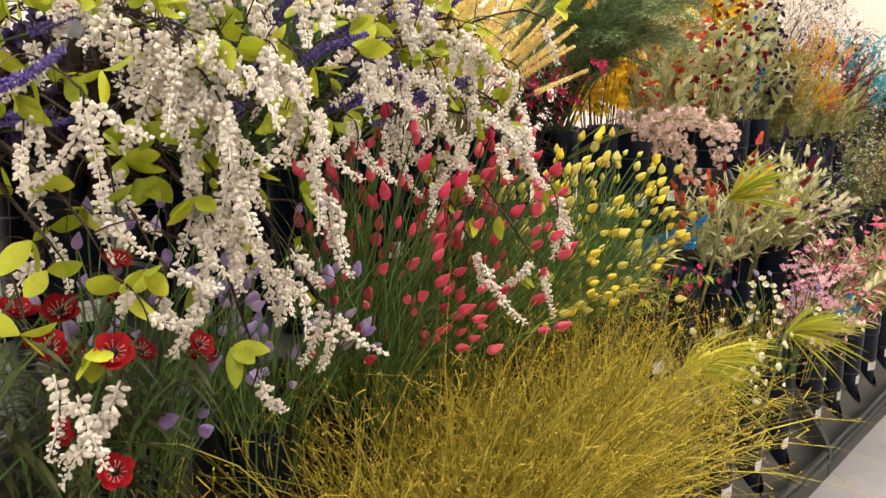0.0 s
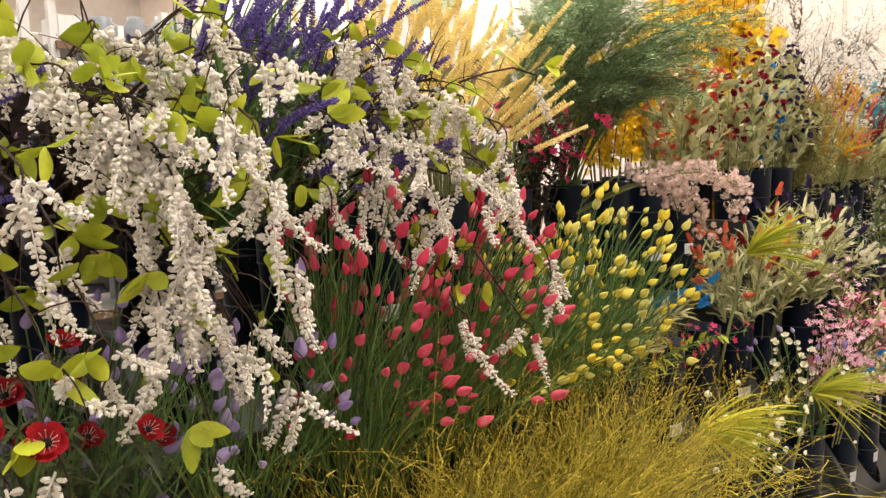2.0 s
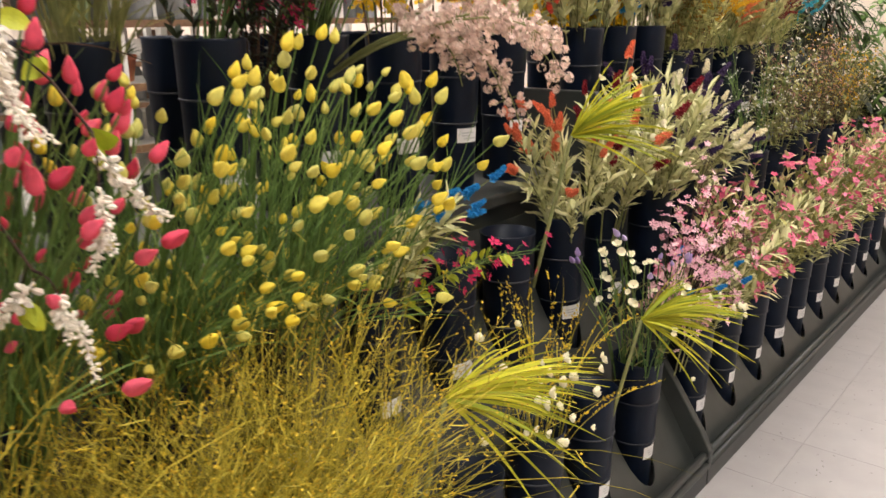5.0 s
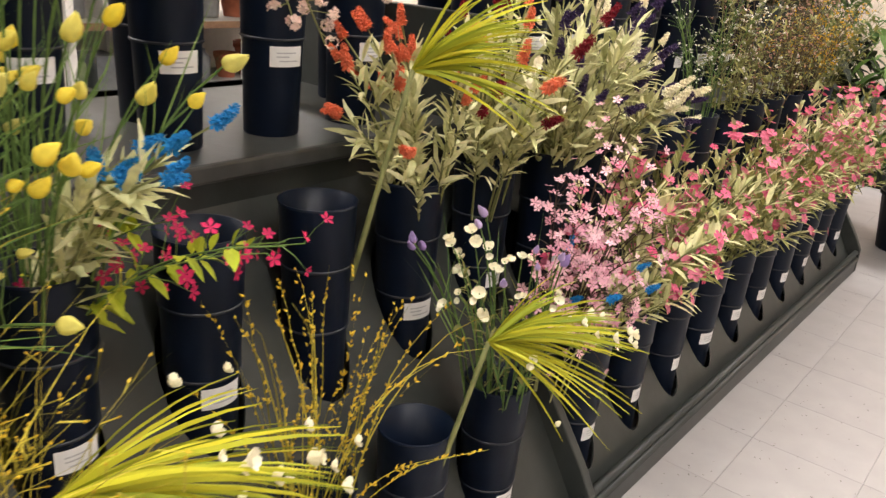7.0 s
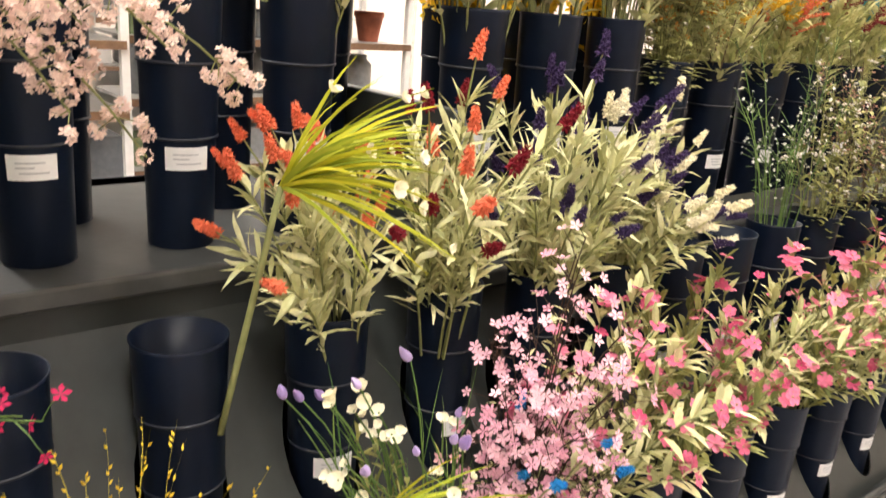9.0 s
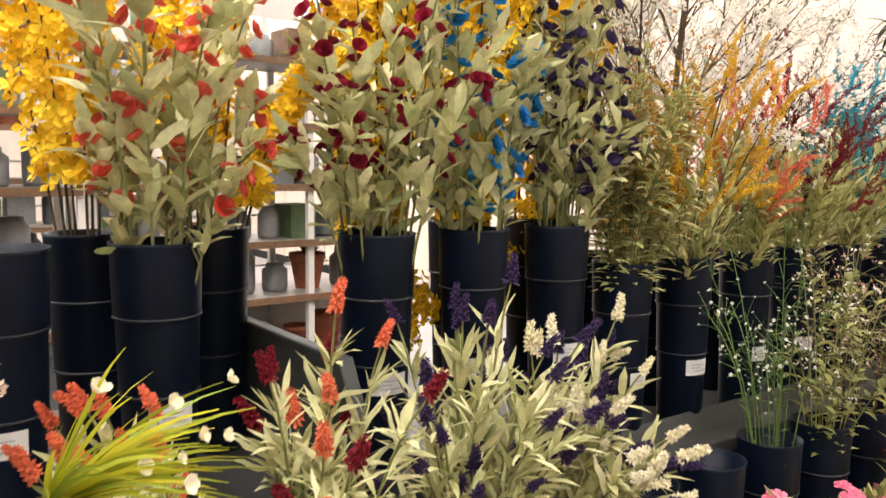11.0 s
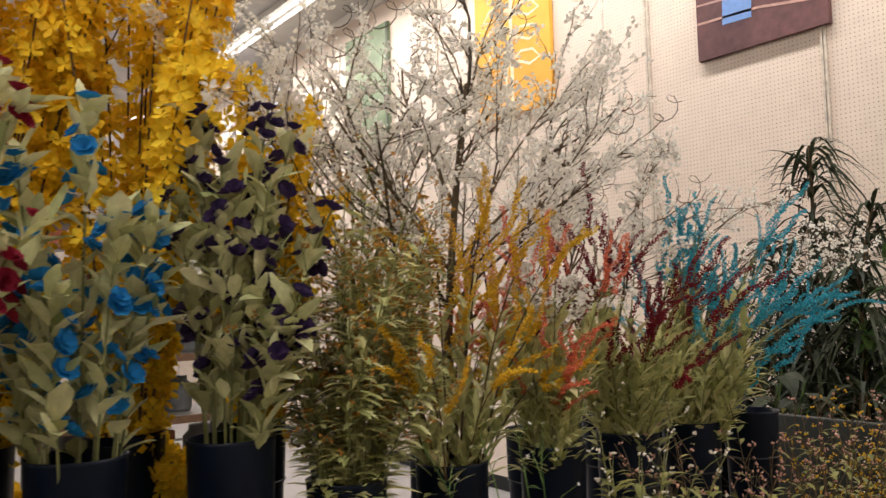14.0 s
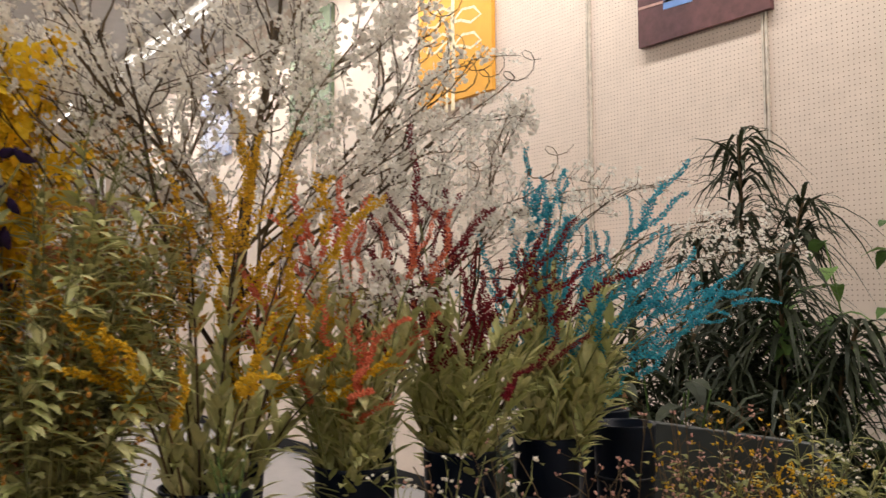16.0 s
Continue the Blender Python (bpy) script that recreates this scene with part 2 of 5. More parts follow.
def lathe(profile, sides=20, closed=False):
    acc = Acc()
    n = len(profile)
    verts = [Vector((r * math.cos(2 * math.pi * k / sides), r * math.sin(2 * math.pi * k / sides), z)) for r, z in profile for k in range(sides)]
    faces = [(i * sides + k, i * sides + (k + 1) % sides, (i + 1) * sides + (k + 1) % sides, (i + 1) * sides + k) for i in range(n - 1) for k in range(sides)]
    if closed:
        faces += [tuple(range(sides - 1, -1, -1)), tuple((n - 1) * sides + k for k in range(sides))]
    acc.add(verts, faces)
    return acc


def part(name, data, parent, label="", m=None):
    ob = new(name, data)
    ob.parent = parent
    if m is not None:
        ob.matrix_basis = m
    if label:
        ob["label"] = label
    return ob


def thing(name, label, category, group="", at=(0, 0, 0), kind=""):
    ob = new(name)
    ob.location = at
    ob.empty_display_size = 0.05
    return tagged(ob, label, category, group, kind)


def solid(name, acc, mat, label="", category="", kind="", group="", smooth=False):
    return tagged(new(name, acc.mesh(name, mat, smooth)), label, category, group, kind)


def aim(p, way, size=1.0, spin=None):
    """The pose of a bloom at p whose axis points along way."""
    q = Vector(way).to_track_quat("Z", "Y").to_matrix().to_4x4()
    return Matrix.Translation(p) @ q @ Matrix.Rotation(random.random() * 6.28 if spin is None else spin, 4, "Z") @ Matrix.Diagonal((size, size, size, 1))


def curve(p0, p1, p2, n=6):
    return [p0 * (1 - s) ** 2 + p1 * (2 * s * (1 - s)) + p2 * s * s for s in [i / n for i in range(n + 1)]]


def along(pts, s):
    x = max(0.0, min(0.9999, s)) * (len(pts) - 1)
    i = int(x)
    return pts[i].lerp(pts[i + 1], x - i), (pts[i + 1] - pts[i]).normalized()


R = random.uniform


def V(x, y, z):
    return Vector((x, y, z))


def sideways(d, upness=0.3):
    """A random way across d, tipped along it."""
    a = d.orthogonal().normalized()
    w = R(0, 6.28)
    return (a * math.cos(w) + d.cross(a) * math.sin(w) + d * upness).normalized()


def stems(n, height, spread, lean=(0, 0), foot=0.035, arch=0.0, depth=0.12, seg=6):
    """n stem lines that rise out of a bucket's rim at the origin and spread outwards."""
    out = []
    for i in range(n):
        w, rr = R(0, 6.28), math.sqrt(R(0.02, 1))
        tip = V(math.cos(w) * rr * spread + lean[0] * R(0.7, 1.2), math.sin(w) * rr * spread + lean[1] * R(0.7, 1.2), R(*height) * (1 - 0.25 * rr * rr))
        f = V(math.cos(w) * foot * rr, math.sin(w) * foot * rr, -depth)
        mid = V(f.x + tip.x * 0.25, f.y + tip.y * 0.25, tip.z * (0.62 + arch))
        out.append(curve(f, mid, tip, seg))
    return out

# ---- setting ----
FX0, FX1 = -0.825, -1.95          # front and back of the display fixture
SLOPE = 1.636                    # rise of the sloped front panel
Y_DIV, Y_END, Y_START = 3.065, 5.62, -1.78


def panel_z(x):
    return 0.12 + (-0.91 - x) * SLOPE


acc = Acc()
acc.box(-15.5, -5.2, -0.12, 5.2, 8.0, -0.004)
floor = solid("floor", acc, M_GROUT, kind="structure")
acc = Acc()
acc.box(-15.5, 7.54, 0, 5.2, 7.74, 5.0)
wall_end = solid("wall_pegboard", acc, M_WALL, kind="structure")
acc = Acc()
acc.box(-15.5, -5.2, 0, 5.2, -5.0, 5.0)
solid("wall_behind", acc, M_PLAIN, kind="structure")
acc = Acc()
acc.box(-15.7, -5.2, 0, -15.5, 7.74, 5.0)
solid("wall_far", acc, M_PLAIN, kind="structure")
acc = Acc()
acc.box(5.2, -5.2, 0, 5.4, 7.74, 5.0)
solid("wall_aisle", acc, M_PLAIN, kind="structure")
acc = Acc()
acc.box(-15.5, -5.0, CEIL, 5.2, 7.54, CEIL + 0.2)
for bx in range(-15, 6, 3):
    acc.box(bx - 0.05, -5.0, CEIL - 0.02, bx + 0.05, 7.54, CEIL - 0.001)
solid("ceiling", acc, M_CEIL, kind="structure")

# pegboard: holes on the seen stretch, board joints and slotted wall standards
acc = Acc()
for ix in range(int((-1.2 - -5.4) / 0.0254)):
    for iz in range(int(2.6 / 0.0254)):
        x, z = -5.4 + ix * 0.0254, 1.5 + iz * 0.0254
        h = 0.0034
        acc.add([(x - h, 7.5385, z - h * 0.6), (x, 7.5385, z - h), (x + h, 7.5385, z - h * 0.6), (x + h, 7.5385, z + h * 0.6), (x, 7.5385, z + h), (x - h, 7.5385, z + h * 0.6)], [(0, 1, 2, 3, 4, 5)])
part("pegboard_holes", acc.mesh("pegboard_holes", M_HOLE), wall_end)["kind"] = "stuff"
for sx in [-2.445 + 1.22 * k for k in range(-9, 4)]:
    acc = Acc()
    acc.box(sx - 0.016, 7.522, 0.1, sx - 0.004, 7.5395, CEIL)
    acc.box(sx + 0.004, 7.522, 0.1, sx + 0.016, 7.5395, CEIL)
    acc.box(sx - 0.004, 7.532, 0.1, sx + 0.004, 7.5395, CEIL)
    part("wall_standard", acc.mesh("wall_standard", M_STRIP), wall_end, "slotted cream shelf standard")
acc = Acc()
acc.box(-15.4, 7.50, CEIL - 0.09, 5.1, 7.5395, CEIL - 0.002)
solid("trim_ceiling", acc, M_WHITE, kind="structure")
acc = Acc()
acc.box(-15.4, 7.525, 0, 5.1, 7.5395, 0.11)
solid("baseboard", acc, M_DARK, kind="structure")

# fluorescent strip lights
for ly in LAMP_ROWS:
    for lx in [-14.2 + 2.44 * k for k in range(8)]:
        lampthing = thing("strip_light", "long white fluorescent strip light with two glowing tubes under the ceiling", "ceiling light", "strip lights", (lx, ly, CEIL - 0.1))
        a = Acc()
        a.box(-1.21, -0.09, 0.03, 1.21, 0.09, 0.098)
        a.box(-1.21, -0.025, 0.0, 1.21, 0.025, 0.03)
        part("housing", a.mesh("housing", M_WHITE), lampthing)
        for s in (-0.055, 0.055):
            a = Acc()
            a.tube([V(-1.19, s, -0.012), V(1.19, s, -0.012)], 0.018, 0.018, 8)
            part("tube", a.mesh("tube", M_TUBE, True), lampthing, "glowing fluorescent tube")

# pictures on the pegboard wall
def picture(x0, x1, z0, z1, name, label, colour, strokes, tilt=0.0, lift=0.0):
    t = thing(name, label, "picture", "", ((x0 + x1) / 2, 7.52, (z0 + z1) / 2))
    t.rotation_euler = (0, tilt, 0)
    w, h = (x1 - x0) / 2, (z1 - z0) / 2
    a = Acc()
    a.box(-w, -0.025, -h, w, 0.012, h)
    part("canvas", a.mesh("canvas", colour), t)
    for sname, smat, boxes in strokes:
        for pts, r in boxes:
            a = Acc()
            line = [V(px, -0.0275, pz + lift) for px, pz in pts]
            vs = []
            for i, p in enumerate(line):
                d = line[min(i + 1, len(line) - 1)] - line[max(i - 1, 0)]
                side = V(-d.z, 0, d.x).normalized() * r
                vs += [p - side, p + side]
            a.add(vs, [(2 * i, 2 * i + 1, 2 * i + 3, 2 * i + 2) for i in range(len(line) - 1)])
            part(sname, a.mesh(sname, smat), t)
    return t


M_YPIC = material("yellow_canvas", srgb(238, 176, 72), srgb(232, 166, 60), rough=0.7, spread="noise", noise_amount=0.06, noise_scale=12)
M_WPIC = material("white_print", srgb(244, 226, 190), rough=0.7)
M_PPIC = material("plum_canvas", srgb(112, 72, 70), srgb(84, 52, 56), rough=0.5, spread="noise", noise_scale=20, noise_amount=0.3)
M_LINEPIC = material("rose_line_print", srgb(180, 140, 130), rough=0.6)
M_TAPE = material("blue_masking_paper", srgb(116, 150, 205), srgb(104, 138, 195), rough=0.7, noise_amount=0.12)
M_GPIC = material("green_canvas", srgb(150, 160, 132), srgb(96, 112, 84), rough=0.6, spread="noise", noise_scale=26, noise_amount=0.2)
M_BPIC = material("blue_canvas", srgb(150, 160, 196), srgb(190, 190, 200), rough=0.6, spread="noise", noise_scale=30, noise_amount=0.15)

leafstrokes = []
leafstrokes.append(([(0.0, -0.62), (0.01, -0.2), (0.0, 0.1), (0.02, 0.5)], 0.022))
leafstrokes.append(([(-0.08, -0.62), (-0.06, -0.25), (-0.03, 0.02)], 0.016))
for bz, sx in ((-0.12, 1), (-0.05, -1), (0.08, 1), (0.16, -1), (0.28, 1), (0.34, -1)):
    leafstrokes.append(([(0.0, bz), (sx * 0.12, bz + 0.07), (sx * 0.26, bz + 0.05), (sx * 0.34, bz - 0.03), (sx * 0.22, bz - 0.06), (sx * 0.1, bz - 0.01), (0.0, bz)], 0.011))
picture(-5.48, -4.57, 3.07, 4.4, "yellow_picture", "yellow canvas print of a white leafy plant hung on pegboard", M_YPIC, [("white_drawing", M_WPIC, leafstrokes)], 0.0, -0.12)
picture(-3.24, -2.39, 3.03, 3.95, "plum_picture", "dark plum canvas print with blue paper taped on it", M_PPIC,
        [("rose_line", M_LINEPIC, [([(-0.42, -0.22), (0.0, -0.24), (0.42, -0.31)], 0.008), ([(-0.42, -0.1), (0.42, -0.17)], 0.006), ([(-0.42, 0.12), (0.42, 0.07)], 0.006)]),
         ("blue_paper", M_TAPE, [([(-0.14, -0.28), (-0.12, 0.2)], 0.1), ([(-0.02, -0.1), (-0.16, 0.05)], 0.05)])])
picture(-7.75, -6.9, 3.2, 4.43, "green_picture", "framed green picture of foliage on the pegboard wall", M_GPIC, [("dark_frame", M_PANEL, [([(0.415, -0.61), (0.415, 0.61)], 0.012)])])
picture(-10.2, -9.3, 3.3, 4.4, "blue_picture", "pale blue picture on the pegboard wall", M_BPIC, [])

# ---- display fixture ----
fixture = thing("flower_display_fixture", "dark green-black steel stepped flower display fixture along the aisle", "display stand", "", (0, 0, 0))
TILT_ANGLE = math.atan(SLOPE)


def slope_point(s, y):
    """s metres up the sloped panel from its foot."""
    return V(-0.865 - s * math.cos(TILT_ANGLE), y, panel_z(-0.865) + s * math.sin(TILT_ANGLE))


ROW1 = [-1.61 + 0.245 * k for k in range(19)]
ROW1B = [3.16 + 0.253 * k for k in range(10)]
ROW2 = [-1.66 + 0.245 * k for k in range(10)] + [0.79 + 0.245 * k for k in range(10)]
ROW2B = [3.2 + 0.2167 * k for k in range(11)]


def sloped_panel(y0, y1, row1, row2, off2):
    a = Acc()
    ca, sa = 0.07, 0.135
    for (s0, s1, sc, row) in ((0.0, 0.37, 0.085 + 0.115, row1), (0.42, 0.86, 0.515 + 0.115 + off2, row2)):
        cuts = sorted(row)
        bounds = [y0] + [(p + q) / 2 for p, q in zip(cuts, cuts[1:])] + [y1]
        for yc, b0, b1 in zip(cuts, bounds, bounds[1:]):
            rect, ell = [], []
            n = 20
            for k in range(n):
                w = 2 * math.pi * (k + 0.5) / n
                ell.append((yc + ca * math.cos(w), sc + sa * math.sin(w)))
                dx, dy = math.cos(w), math.sin(w)
                t = min(((b1 - yc) / dx if dx > 0 else (b0 - yc) / dx), ((s1 - sc) / dy if dy > 0 else (s0 - sc) / dy))
                rect.append((yc + dx * t, sc + dy * t))
            corners = [(b1, s1), (b0, s1), (b0, s0), (b1, s0)]
            a.add([slope_point(s, y) for y, s in ell] + [slope_point(s, y) for y, s in rect], [(k, (k + 1) % n, n + (k + 1) % n, n + k)[::-1] for k in range(n)])
            for cy, cs in corners:
                wa = math.atan2(cs - sc, cy - yc) % (2 * math.pi)
                k = int((wa / (2 * math.pi) * n - 0.5) % n)
                p, q = rect[k], rect[(k + 1) % n]
                a.add([slope_point(p[1], p[0]), slope_point(q[1], q[0]), slope_point(cs, cy)], [(0, 1, 2)[::-1]])
    for s0, s1 in ((0.37, 0.42), (0.86, 0.95)):
        a.add([slope_point(s0, y0), slope_point(s0, y1), slope_point(s1, y1), slope_point(s1, y0)], [(0, 1, 2, 3)])
    return a


for y0, y1, r1, r2, off in ((Y_START, 0.66, [y for y in ROW1 if y < 0.66], [y for y in ROW2 if y < 0.66], 0.0),
                            (0.66, Y_DIV, [y for y in ROW1 if y > 0.66], [y for y in ROW2 if y > 0.66], 0.0),
                            (Y_DIV, Y_END, ROW1B, ROW2B, -0.03)):
    ob = part("sloped_panel", sloped_panel(y0 + 0.012, y1 - 0.012, r1, r2, off).mesh("sloped_panel", M_PANEL), fixture, "dark steel panel with oval bucket holes")
    mod = ob.modifiers.new("sheet", "SOLIDIFY")
    mod.thickness, mod.offset = 0.004, -1
    a = Acc()
    a.box(FX0 - 0.035, y0, 0.0, FX0 - 0.015, y1, 0.055)
    part("kick_plate", a.mesh("kick_plate", M_PANEL), fixture)
    for rz, rx in ((0.064, 0.0), (0.094, 0.006)):
        a = Acc()
        a.tube([V(FX0 - 0.022 - rx, y0, rz), V(FX0 - 0.022 - rx, y1, rz)], 0.013, 0.013, 8)
        part("base_rail", a.mesh("base_rail", M_PANEL, True), fixture)
    a = Acc()
    a.box(FX1, y0, 0.02, -1.885, y1, 0.9 if y1 < Y_END else 0.8)
    part("back_panel", a.mesh("back_panel", M_DARK), fixture)
    dz = 0.90 if y1 < Y_END else 0.81
    a = Acc()
    a.box(FX1, y0 + 0.002, dz - 0.035, -1.31 if y1 < Y_END else -1.27, y1 - 0.002, dz)
    dk = part("deck", a.mesh("deck", M_DECK), fixture, "dark grey display deck")
    bv = dk.modifiers.new("edge", "BEVEL")
    bv.width, bv.segments = 0.006, 2
    a = Acc()
    a.box(-1.36, y0, dz - 0.13, -1.335, y1, dz - 0.035)
    part("fascia", a.mesh("fascia", M_PANEL), fixture)

a = Acc()
a.box(FX1 + 0.002, Y_DIV + 0.03, 0.81, -1.325, 3.755, 0.90)
part("riser", a.mesh("riser", M_DECK), fixture)


def side_panel(y, tall):
    prof = [(FX0 - 0.012, 0.0), (FX0 - 0.012, 0.11), (-0.87, 0.17), (-1.20, panel_z(-1.20) + 0.05)]
    prof += [(-1.225, 1.05), (-1.275, 1.14), (FX1 - 0.01, 1.14)] if tall else [(-1.32, 0.91), (FX1 - 0.01, 0.91)]
    prof += [(FX1 - 0.01, 0.0)]
    n = len(prof)
    a = Acc()
    a.add([(x, y - 0.014, z) for x, z in prof] + [(x, y + 0.014, z) for x, z in prof],
          [tuple(range(n - 1, -1, -1)), tuple(range(n, 2 * n))] + [(k, (k + 1) % n, n + (k + 1) % n, n + k) for k in range(n)])
    ob = part("side_panel", a.mesh("side_panel", M_PANEL), fixture, "dark steel section divider")
    m = ob.modifiers.new("edge", "BEVEL")
    m.width, m.segments = 0.004, 2


side_panel(Y_START, False)
side_panel(0.66, True)
side_panel(Y_DIV, True)
side_panel(Y_END, True)

# ---- buckets ----
prof = [(0.052, 0.0), (0.054, 0.004), (0.058, 0.18), (0.0605, 0.186), (0.063, 0.30), (0.0655, 0.306), (0.0685, 0.414), (0.0705, 0.42), (0.0675, 0.42), (0.062, 0.29), (0.0555, 0.17), (0.050, 0.012), (0.002, 0.010)]
BODY = lathe(prof, 28).mesh("bucket_body", M_BUCKET, True)
BOTTOM = lathe([(0.001, 0.0), (0.0545, 0.0)], 28).mesh("bucket_base", M_BUCKET)


def ring_mesh(r, z):
    return lathe([(r - 0.002, z - 0.003), (r + 0.0015, z - 0.002), (r + 0.0022, z), (r + 0.0015, z + 0.002), (r - 0.002, z + 0.003)], 28).mesh("ring", M_RING, True)


RINGS = [ring_mesh(0.0603, 0.186), ring_mesh(0.0652, 0.306)]


def label_mesh():
    a = Acc()
    n, half = 8, 0.6
    r = 0.0582
    vs = []
    for k in range(n + 1):
        w = -half + 2 * half * k / n
        for z in (0.136, 0.174):
            rr = r + (z - 0.138) * 0.03
            vs.append((rr * math.cos(w), rr * math.sin(w), z))
    a.add(vs, [(2 * k, 2 * k + 2, 2 * k + 3, 2 * k + 1) for k in range(n)])
    return a.mesh("price_label", M_LABEL, True)


def print_mesh():
    a = Acc()
    for z, w0, w1 in ((0.162, -0.38, 0.3), (0.155, -0.38, 0.05), (0.147, -0.3, 0.38)):
        n = 5
        vs = []
        for k in range(n + 1):
            w = w0 + (w1 - w0) * k / n
            for dz in (-0.0012, 0.0012):
                vs.append((0.0596 * math.cos(w), 0.0596 * math.sin(w), z + dz))
        a.add(vs, [(2 * k, 2 * k + 2, 2 * k + 3, 2 * k + 1) for k in range(n)])
    return a.mesh("label_print", M_PRINT)


LABEL, PRINT = label_mesh(), print_mesh()


def bucket(x, y, z, labelled=True, turn=None, drop=0.0):
    b = thing("flower_bucket", "tall black plastic flower bucket with a white price label" if labelled else "tall black plastic flower bucket", "bucket", "flower buckets", (x, y, z))
    b.rotation_euler = (R(-0.01, 0.01), R(-0.01, 0.01), R(0, 6) if turn is None else turn)
    part("bucket_body", BODY, b)
    part("bucket_base", BOTTOM, b)
    for r in RINGS:
        part("ring", r, b)
    if labelled:
        lab = part("price_label", LABEL, b, "white printed paper price label")
        part("label_print", PRINT, lab)
    return b


for y in [v for v in ROW1 + ROW1B if v > -0.2]:
    bucket(-0.97, y, 0.05, True, R(-0.35, 0.25))
for y in [v for v in ROW2 if v > -0.2]:
    bucket(-1.19, y, 0.425, abs(y - 2.505) > 0.05, R(-0.35, 0.25))
for y in ROW2B:
    bucket(-1.15, y, 0.46 - 0.03, True, R(-0.35, 0.25))
for y in [-0.14 + 0.25 * k for k in range(9)] + [2.135, 2.385, 2.61, 2.83]:
    bucket(-1.45, y, 0.90, True, R(-0.35, 0.25))
for y in (3.21, 3.43, 3.66):
    bucket(-1.42, y, 0.90, True, R(-0.35, 0.25))
for y in (3.86, 4.085, 4.34, 4.57, 4.80, 5.05):
    bucket(-1.41, y, 0.81, True, R(-0.35, 0.25))
for y in (4.98, 5.2):
    bucket(-1.60, y, 0.81, False)
for y in [-0.16 + 0.26 * k for k in range(10)] + [2.47, 2.78, 3.0]:
    bucket(-1.66, y, 0.90, False)
for y in (3.32, 3.55, 3.77):
    bucket(-1.62, y, 0.90, False)
for y in (3.95, 4.18, 4.45, 4.7):
    bucket(-1.58, y, 0.81, False)

# ---- bloom meshes shared by many flowers ----
def tulip_mesh(name, mat, size, fat=1.0):
    """A closed pointed bud with three overlapping petals marked by grooves."""
    a = Acc()
    n = 12
    rows = [(0.05, 0.0), (0.18, 0.06), (0.26, 0.22), (0.275, 0.4), (0.225, 0.64), (0.13, 0.86), (0.035, 1.06)]
    vs = []
    for i, (rr, z) in enumerate(rows):
        for k in range(n):
            w = 2 * math.pi * k / n
            lobe = 1 + 0.2 * math.cos(3 * w) * min(1, z * 1.6)
            vs.append(V(math.cos(w) * rr * lobe * fat, math.sin(w) * rr * lobe * fat, z + 0.07 * z * math.cos(3 * w)) * size)
    fs = [(i * n + k, i * n + (k + 1) % n, (i + 1) * n + (k + 1) % n, (i + 1) * n + k) for i in range(len(rows) - 1) for k in range(n)]
    fs.append(tuple(range((len(rows) - 1) * n, len(rows) * n)))
    a.add(vs, fs)
    return a.mesh(name, mat, True)


def spread_mesh(name, mat, size, petals, cup, narrow, layers=1):
    """An open flower with rounded, cupped petals in one or more whorls on one heart."""
    a = Acc()
    vs, fs = [V(0, 0, 0)], []
    for l in range(layers):
        sc = size * (1 - 0.28 * l)
        cc = cup + 0.45 * l
        for k in range(petals):
            w = 2 * math.pi * (k + 0.5 * l) / petals
            d, s = V(math.cos(w), math.sin(w), 0), V(-math.sin(w), math.cos(w), 0)
            hw = math.sin(math.pi / petals) * narrow
            o = len(vs)
            fs += [(0, o, o + 1), (0, o + 1, o + 2)]
            for rr, f, z in ((0.42, 0.7, 0.22), (0.78, 1.0, 0.55), (1.0, 0.5, 0.8)):
                zz = z * cc + l * 0.08
                rad = rr * (1 - 0.35 * max(0, cc - 0.5) * z) * R(0.92, 1.06)
                vs += [(d * rad - s * hw * f + V(0, 0, zz + 0.08 * f)) * sc, (d * rad * 1.04 + V(0, 0, zz)) * sc, (d * rad + s * hw * f + V(0, 0, zz + 0.08 * f)) * sc]
            fs += [(o + 3 * i + j, o + 3 * i + j + 1, o + 3 * i + j + 4, o + 3 * i + j + 3) for i in range(2) for j in range(2)]
    a.add(vs, fs)
    return a.mesh(name, mat)


def dome_mesh(name, mat, r, h):
    return lathe([(r, 0), (r * 0.9, h * 0.5), (r * 0.5, h * 0.9), (0.001, h)], 8).mesh(name, mat, True)


def floret_spike(name, mat, length, r, whorls, each, fl, bend=0.0, tipr=0.4, flower=False, pearls=False):
    """A spike along +z, bent towards +x, set with many small florets."""
    a = Acc()
    for i in range(whorls):
        s = i / (whorls - 1)
        c = V(bend * length * s * s, 0, length * s)
        rr = r * (1 - (1 - tipr) * s ** 1.6)
        for k in range(each):
            w = 2 * math.pi * k / each + i * 1.1 + R(-0.2, 0.2)
            d = V(math.cos(w), math.sin(w), R(0.1, 0.7))
            if pearls:
                a.pearl(c + d * rr * 0.2, d, fl * R(0.8, 1.2) * (1 - 0.4 * s), fl * 0.24 * (1 - 0.3 * s))
            elif flower:
                a.flower(c + d * rr * 0.5, d, fl * R(0.8, 1.3), 5, 0.5, 0.5)
            else:
                a.bud(c + d * rr * 0.25, d, fl * R(0.8, 1.2) * (1 - 0.45 * s), fl * 0.27, 4)
    a.tube([V(bend * length * s * s, 0, length * s) for s in (0, 0.25, 0.5, 0.75, 1)], r * 0.25, r * 0.12, 4)
    return a.mesh(name, mat)


